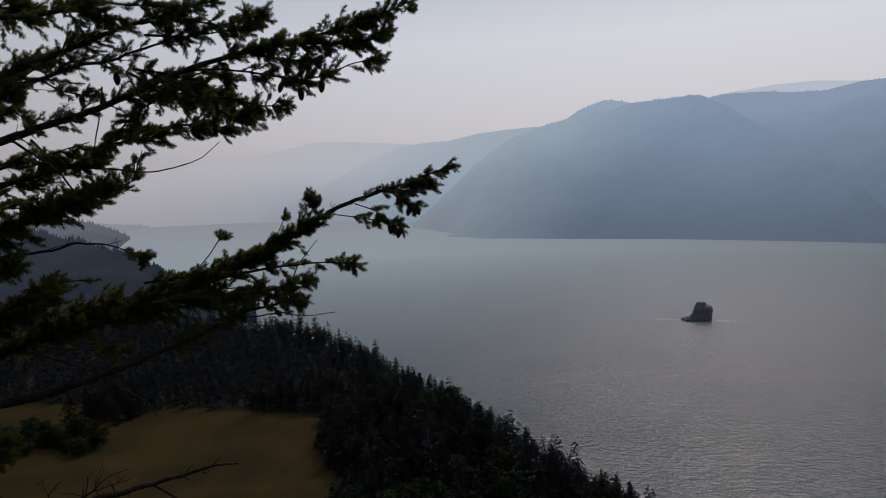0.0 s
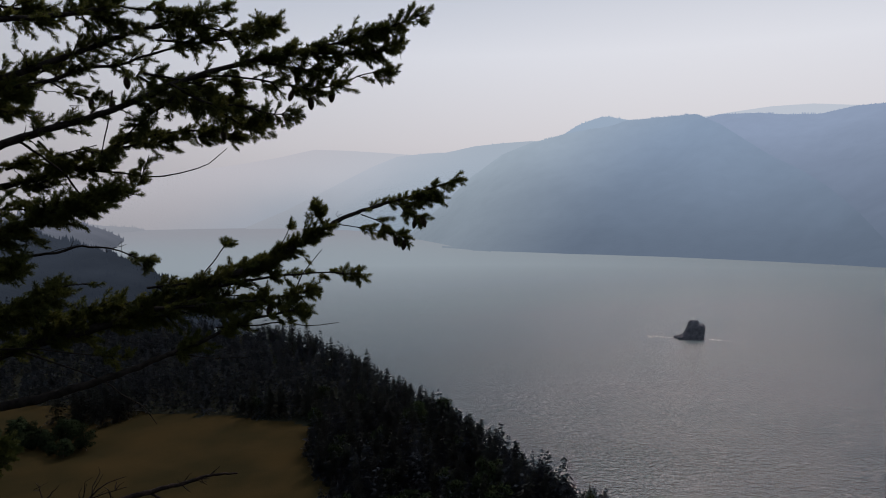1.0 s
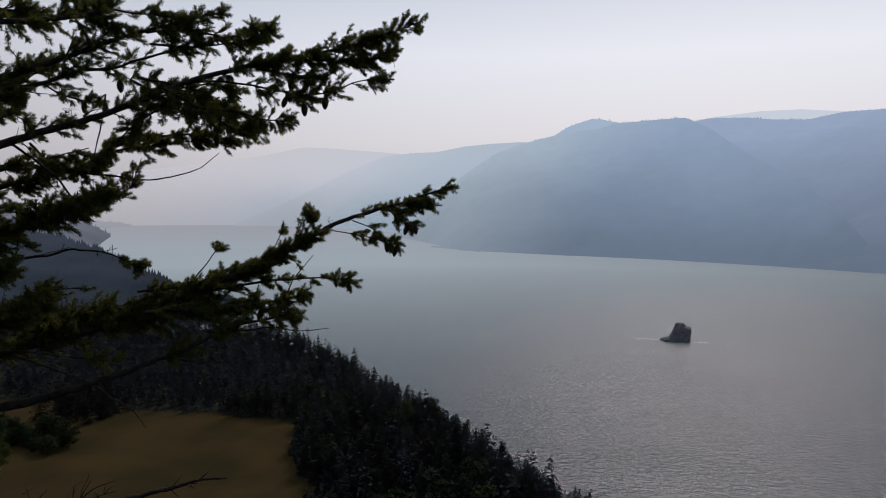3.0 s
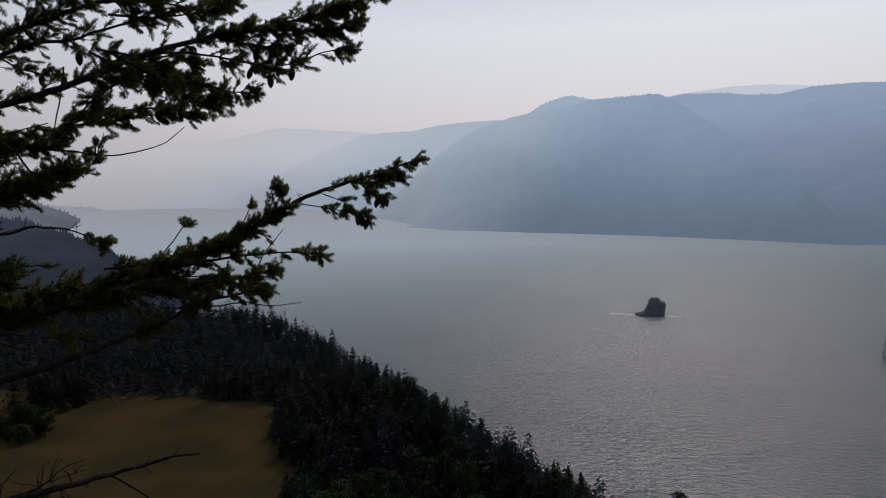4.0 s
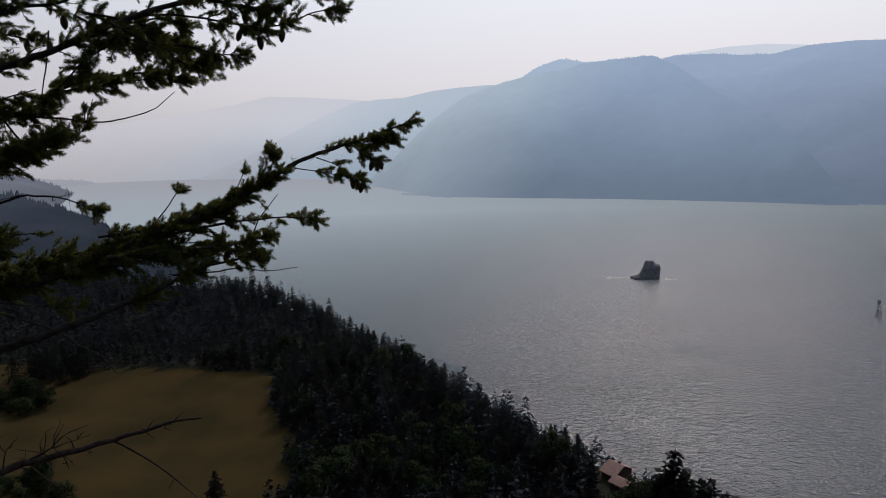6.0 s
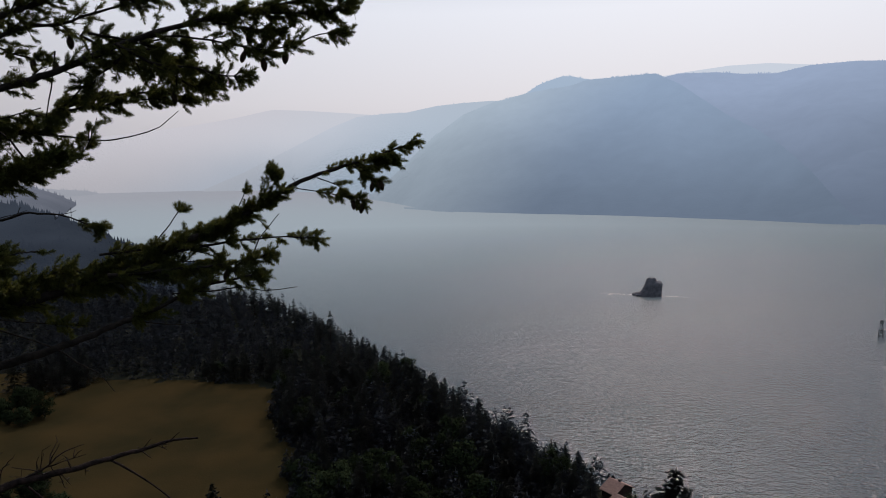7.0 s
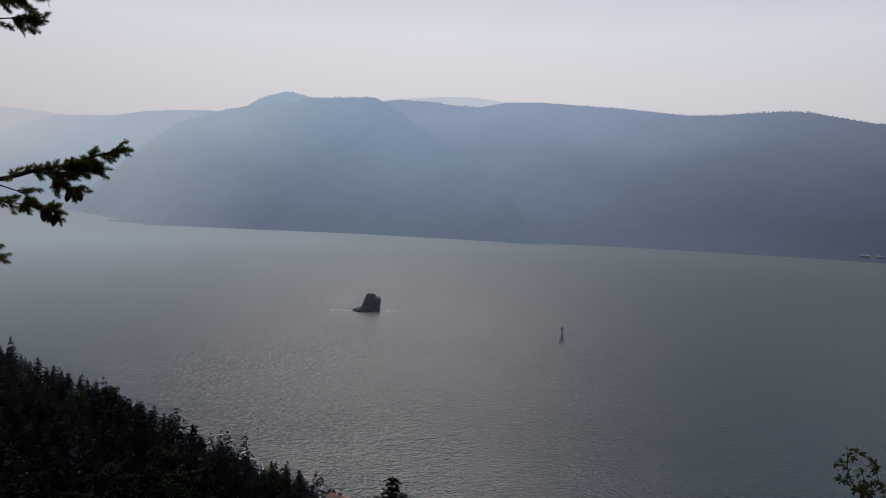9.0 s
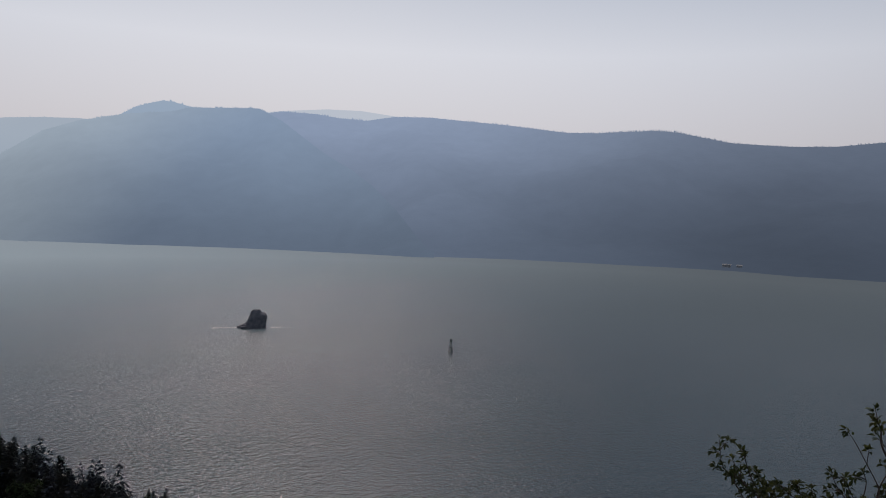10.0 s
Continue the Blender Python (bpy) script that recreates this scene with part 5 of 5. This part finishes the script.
limb([(-1.66, 3.90, 146.42), (-1.35, 3.99, 146.43), (-1.04, 4.09, 146.45), (-0.78, 4.17, 146.49)],
     0.012, 0.003, leafy=(0.05, 1.0), per_m=40, spray=0.14, shoots=6, hang=0.7, cones=[(-1.07, 4.08, 146.37)], seed=35)
limb([(-1.19, 4.14, 146.39), (-0.96, 4.21, 146.47), (-0.89, 4.23, 146.58), (-0.78, 4.26, 146.72)],
     0.006, 0.002, leafy=(0.0, 0.5), per_m=30, spray=0.08, shoots=4, tip=False, seed=36)
limb([(-3.85, 2.92, 145.15), (-2.94, 3.42, 145.88), (-2.48, 3.56, 145.94), (-2.21, 3.64, 145.975), (-1.95, 3.72, 146.04), (-1.75, 3.78, 146.10), (-1.57, 3.83, 146.17), (-1.39, 3.88, 146.235), (-1.20, 3.94, 146.33), (-0.95, 4.01, 146.38), (-0.87, 4.04, 146.39)],
     0.035, 0.003, stubs=8, leafy=(0.62, 1.0), per_m=38, spray=0.13, shoots=6, hang=0.6, seed=37)
limb([(-1.32, 3.90, 146.31), (-1.11, 3.97, 146.31), (-0.95, 4.01, 146.32), (-0.84, 4.05, 146.29), (-0.66, 4.10, 146.30)],
     0.006, 0.0022, per_m=0, seed=38)
limb([(-1.60, 3.82, 146.16), (-1.51, 3.85, 146.17), (-1.36, 3.89, 146.14), (-1.16, 3.95, 146.13)],
     0.006, 0.002, per_m=0, seed=39)
limb([(-2.39, 3.68, 146.24), (-2.24, 3.73, 146.23), (-1.99, 3.80, 146.18), (-1.78, 3.86, 146.15)],
     0.006, 0.002, leafy=(0.7, 0.95), per_m=36, spray=0.07, shoots=4, tip=False, seed=40)
limb([(-2.23, 3.63, 146.23), (-1.92, 3.72, 146.08), (-1.79, 3.76, 145.97), (-1.69, 3.79, 145.89), (-1.63, 3.81, 145.79)],
     0.006, 0.0022, per_m=0, seed=41)
limb([(-3.85, 2.92, 145.2), (-2.68, 3.10, 145.77), (-2.46, 3.16, 145.80), (-2.29, 3.21, 145.82), (-2.14, 3.26, 145.84)],
     0.010, 0.003, leafy=(0.1, 1.0), per_m=95, spray=0.16, shoots=6, hang=0.6, seed=42)
limb([(-3.85, 2.92, 144.814), (-2.55, 2.98, 145.374), (-2.30, 3.02, 145.434), (-2.06, 3.06, 145.489), (-1.97, 3.11, 145.524), (-1.84, 3.19, 145.564), (-1.66, 3.28, 145.574), (-1.50, 3.37, 145.589), (-1.36, 3.44, 145.604), (-1.22, 3.48, 145.629), (-1.09, 3.48, 145.639)],
     0.034, 0.0045, per_m=0, mat=DEAD, stubs=26, seed=43)
limb([(-1.84, 3.19, 145.564), (-1.74, 3.24, 145.604), (-1.67, 3.28, 145.664), (-1.58, 3.32, 145.689)],
     0.007, 0.0015, per_m=0, mat=DEAD, stubs=6, seed=44)
limb([(-1.75, 3.24, 145.604), (-1.66, 3.28, 145.624), (-1.58, 3.33, 145.634)],
     0.004, 0.0012, per_m=0, mat=DEAD, stubs=3, seed=45)
limb([(-1.49, 3.38, 145.579), (-1.38, 3.43, 145.474), (-1.26, 3.48, 145.334), (-1.14, 3.48, 145.214)],
     0.007, 0.003, per_m=0, mat=DEAD, stubs=2, seed=46)
limb([(-1.80, 3.21, 145.534), (-1.74, 3.25, 145.434), (-1.68, 3.29, 145.324)],
     0.006, 0.003, per_m=0, mat=DEAD, stubs=2, seed=49)
limb([(-1.90, 3.15, 145.554), (-1.88, 3.16, 145.644), (-1.85, 3.17, 145.664)],
     0.004, 0.0015, per_m=0, mat=DEAD, stubs=3, seed=50)
limb([(-1.23, 3.47, 145.629), (-1.18, 3.48, 145.674)],
     0.004, 0.0015, per_m=0, mat=DEAD, seed=47)
limb([(-1.37, 3.44, 145.604), (-1.32, 3.45, 145.554)],
     0.004, 0.002, per_m=0, mat=DEAD, seed=48)

# dense inner boughs and bare sticks
limb([(-3.85, 2.92, 147.0), (-3.3, 3.68, 147.36), (-2.9, 3.80, 147.50), (-2.6, 3.88, 147.57), (-2.35, 3.96, 147.62)],
     0.018, 0.004, leafy=(0.3, 1.0), per_m=36, spray=0.14, shoots=6, hang=0.5, up=0.4, seed=91, cones=[(-2.59, 3.80, 147.47)])
limb([(-1.83, 3.86, 147.62), (-1.87, 3.88, 147.45), (-1.93, 3.91, 147.27)], 0.004, 0.003, per_m=0, seed=92)
limb([(-2.28, 3.72, 147.34), (-2.22, 3.80, 147.28), (-2.14, 3.90, 147.18)], 0.008, 0.005, per_m=0, seed=93)

# leafy side boughs that fill the crown
for k, (points, per_m, size) in enumerate((
        ([(-2.86, 3.89, 147.54), (-2.61, 4.01, 147.67), (-2.44, 4.13, 147.73), (-2.32, 4.25, 147.86)], 90, 0.14),
        ([(-2.89, 3.99, 147.69), (-2.74, 4.11, 147.60), (-2.58, 4.23, 147.56), (-2.49, 4.35, 147.49)], 120, 0.15),
        ([(-1.80, 4.10, 147.74), (-1.58, 4.16, 147.62), (-1.42, 4.28, 147.55), (-1.28, 4.40, 147.52)], 75, 0.14),
        ([(-1.68, 3.92, 147.72), (-1.46, 4.12, 147.69), (-1.29, 4.33, 147.60)], 70, 0.14),
        ([(-2.74, 3.79, 147.16), (-2.56, 3.91, 147.22), (-2.33, 4.03, 147.26), (-2.07, 4.15, 147.35)], 60, 0.13),
        ([(-2.00, 3.94, 147.29), (-1.81, 4.06, 147.34), (-1.62, 4.18, 147.38), (-1.42, 4.30, 147.42)], 55, 0.12),
        ([(-2.57, 3.59, 146.95), (-2.38, 3.71, 146.98), (-2.20, 3.83, 146.97)], 60, 0.13),
        ([(-2.32, 3.85, 146.30), (-2.11, 3.93, 146.37), (-1.88, 4.01, 146.43), (-1.65, 4.09, 146.48)], 150, 0.13),
        ([(-1.75, 4.02, 146.52), (-1.52, 4.10, 146.54), (-1.31, 4.18, 146.59), (-1.09, 4.26, 146.66)], 150, 0.12),
        ([(-1.78, 4.00, 146.42), (-1.55, 4.08, 146.42), (-1.35, 4.16, 146.45), (-1.13, 4.24, 146.45)], 120, 0.12),
        ([(-2.00, 3.90, 146.34), (-1.75, 3.98, 146.35), (-1.48, 4.06, 146.38), (-1.28, 4.14, 146.40)], 130, 0.11),
        ([(-2.34, 3.60, 146.41), (-2.24, 3.68, 146.47), (-2.16, 3.76, 146.48)], 90, 0.12),
        ([(-0.80, 4.16, 147.87), (-0.60, 4.22, 147.88), (-0.42, 4.28, 147.90), (-0.28, 4.32, 147.95)], 110, 0.13),
        ([(-1.05, 4.08, 147.80), (-0.85, 4.15, 147.78), (-0.68, 4.20, 147.78)], 90, 0.13),
        ([(-0.32, 4.40, 146.99), (-0.18, 4.44, 147.01), (-0.06, 4.48, 147.04)], 170, 0.07),
        ([(-2.55, 3.97, 148.11), (-2.26, 4.01, 148.08), (-2.00, 4.06, 148.07), (-1.78, 4.10, 148.03)], 150, 0.14),
        ([(-2.14, 4.03, 148.17), (-1.82, 4.09, 148.12), (-1.49, 4.15, 148.10)], 110, 0.13),
        ([(-1.71, 4.12, 148.01), (-1.46, 4.16, 148.03), (-1.18, 4.21, 147.99), (-1.01, 4.22, 148.06)], 110, 0.14),
        ([(-1.77, 4.10, 147.76), (-1.56, 4.14, 147.70), (-1.34, 4.18, 147.73), (-1.19, 4.21, 147.65)], 90, 0.13),
        ([(-1.72, 4.12, 147.58), (-1.47, 4.16, 147.61), (-1.22, 4.20, 147.55)], 90, 0.14),
        ([(-2.50, 3.97, 147.20), (-2.36, 4.00, 147.24), (-2.21, 4.03, 147.20)], 90, 0.12),
        ([(-1.68, 4.09, 147.94), (-1.49, 4.21, 147.95), (-1.29, 4.33, 148.00), (-1.18, 4.45, 148.06)], 50, 0.13))):
    limb(points, 0.008, 0.003, leafy=(0.05, 1.0), per_m=0.5 * per_m, spray=size, shoots=6, hang=0.45, up=0.4, stubs=2, seed=120 + k)


# ---- leafy shrub at the cliff's edge ----
def build_shrub():
    rnd = np.random.RandomState(8)
    root = new("shrub")
    at = np.array([2.55, 1.45, ground_z(2.55, 1.45)])
    root.matrix_basis = pose(*at)
    # stems as (bearing, elevation angle) pairs from the lookout, about three metres off, and how leafy each is
    stems = (((58.6, -22.6), (57.9, -21.0), (56.8, -19.5), (56.1, -18.7), (55.8, -17.0)), 1.0), (((59.2, -22.4), (58.5, -20.9), (57.6, -19.6), (56.8, -18.2)), 1.0), \
        (((60.0, -22.4), (59.3, -20.7), (58.4, -19.6), (57.8, -18.3), (57.7, -17.9)), 1.0), (((60.6, -22.2), (60.0, -20.6), (59.0, -19.5), (58.5, -18.8)), 1.3), (((59.7, -22.4), (58.8, -20.6), (57.9, -19.9), (57.0, -19.2)), 1.2), \
        (((62.6, -21.8), (61.9, -20.5), (60.9, -19.9), (60.2, -19.4)), 0.9), (((63.4, -21.6), (62.7, -20.3), (61.9, -19.9), (61.3, -19.5)), 1.1), (((63.8, -21.8), (63.1, -20.6), (62.3, -20.2)), 1.2), \
        (((65.4, -21.2), (64.8, -19.8), (64.0, -18.9), (63.5, -18.0)), 0.8), (((65.6, -21.4), (65.2, -19.8), (64.7, -18.8), (64.3, -18.3)), 0.7), \
        (((66.4, -21.0), (66.4, -19.5), (66.5, -18.4), (65.7, -17.0), (64.9, -15.7), (64.3, -14.9)), 0.30), (((66.5, -21.0), (66.4, -19.5), (66.5, -18.3), (67.1, -16.6), (66.8, -15.7), (66.1, -15.0)), 0.35), \
        (((66.8, -16.2), (66.4, -15.4), (66.3, -14.4), (66.0, -14.0)), 0.5), (((67.8, -20.8), (67.6, -19.2), (67.4, -17.8), (67.4, -16.3), (67.4, -15.2)), 1.0), (((68.4, -20.6), (68.2, -19.0), (67.9, -17.6), (67.3, -15.9)), 1.2), \
        (((68.6, -20.6), (68.5, -19.0), (68.7, -17.1), (68.3, -15.4)), 1.2), (((69.6, -20.4), (69.5, -18.6), (69.8, -17.0), (69.6, -15.0)), 1.2), (((70.6, -20.4), (70.8, -18.2), (70.6, -16.0)), 1.2), (((65.4, -21.0), (65.5, -19.7), (65.7, -18.2), (65.5, -17.5)), 0.5), (((68.0, -20.6), (67.8, -19.4), (66.9, -18.6)), 1.2)
    for k, (line, leafy) in enumerate(stems):
        d, line = 3.0 + 0.06 * (k % 4), [(a + 0.7, e - 0.3) for a, e in line]
        way = [np.array([d * math.sin(radians(a)) * math.cos(radians(e)), d * math.cos(radians(a)) * math.cos(radians(e)), EYE_Z + d * math.sin(radians(e))]) - at for a, e in line]
        foot = way[0] * (0.25, 0.25, 0.0) + (rnd.uniform(-0.08, 0.08), rnd.uniform(-0.08, 0.08), -0.06)
        if k != 12:
            way = [foot, foot * 0.5 + way[0] * 0.5 + rnd.normal(size=3) * 0.02] + way
        n = 30
        pts = spline(way, n)
        v, f = tube(pts, list(np.linspace(0.0042, 0.0012, n)), 6)
        V, F = [], []
        forks = [(pts, 14, n - 1)]
        for j in range(int(4 * leafy)):
            i = rnd.randint(12, n - 2)
            d0 = (pts[i + 1] - pts[i]) / np.linalg.norm(pts[i + 1] - pts[i])
            e = d0 * 0.8 + rnd.normal(size=3) * 0.6
            e /= np.linalg.norm(e)
            L = rnd.uniform(0.02, 0.055)
            q = spline([pts[i], pts[i] + e * L * 0.5 + (0, 0, 0.01), pts[i] + e * L + (0, 0, 0.008)], 9)
            tv, tf = tube(q, list(np.linspace(0.002, 0.001, 9)), 5)
            f += [tuple(a + len(v) for a in g) for g in tf]
            v += tv
            forks.append((q, 3, 8))
        for q, lo, hi in forks:
            for i in range(lo, hi + 1):
                tip = i >= hi - 1
                for m in range(5 if tip else 3):
                    if not tip and rnd.rand() > 0.25 * leafy:
                        continue
                    t = q[min(i + 1, len(q) - 1)] - q[max(i - 1, 0)]
                    t /= np.linalg.norm(t)
                    e = t * 0.45 + rnd.normal(size=3) * 0.75 + (0, 0, 0.1)
                    e /= np.linalg.norm(e)
                    side = np.cross(e, rnd.normal(size=3) * 0.6 + (0, 0, 1))
                    side /= np.linalg.norm(side)
                    nrm = np.cross(side, e)
                    L, W = rnd.uniform(0.016, 0.029), rnd.uniform(0.004, 0.0070)
                    b, p = len(V), q[i] + e * 0.007
                    V += [p, p + e * L * 0.3 + side * W + nrm * 0.003, p + e * L * 0.35, p + e * L * 0.3 - side * W + nrm * 0.003,
                          p + e * L * 0.72 + side * W * 0.8 + nrm * 0.001, p + e * L * 0.75 - nrm * 0.003, p + e * L * 0.72 - side * W * 0.8 + nrm * 0.001, p + e * L - nrm * 0.008]
                    F += [(b, b + 1, b + 2), (b, b + 2, b + 3), (b + 1, b + 4, b + 5, b + 2), (b + 2, b + 5, b + 6, b + 3), (b + 4, b + 7, b + 5), (b + 5, b + 7, b + 6)]
        stem = part("stem", mesh_of("stem", v, f, TWIG, True), root)
        part("leaves", mesh_of("leaves", V, F, LEAF), stem, "small oval green leaves", "stuff")
    tagged(root, "thin leafy green shrub at the edge of the cliff", "shrub")


build_shrub()
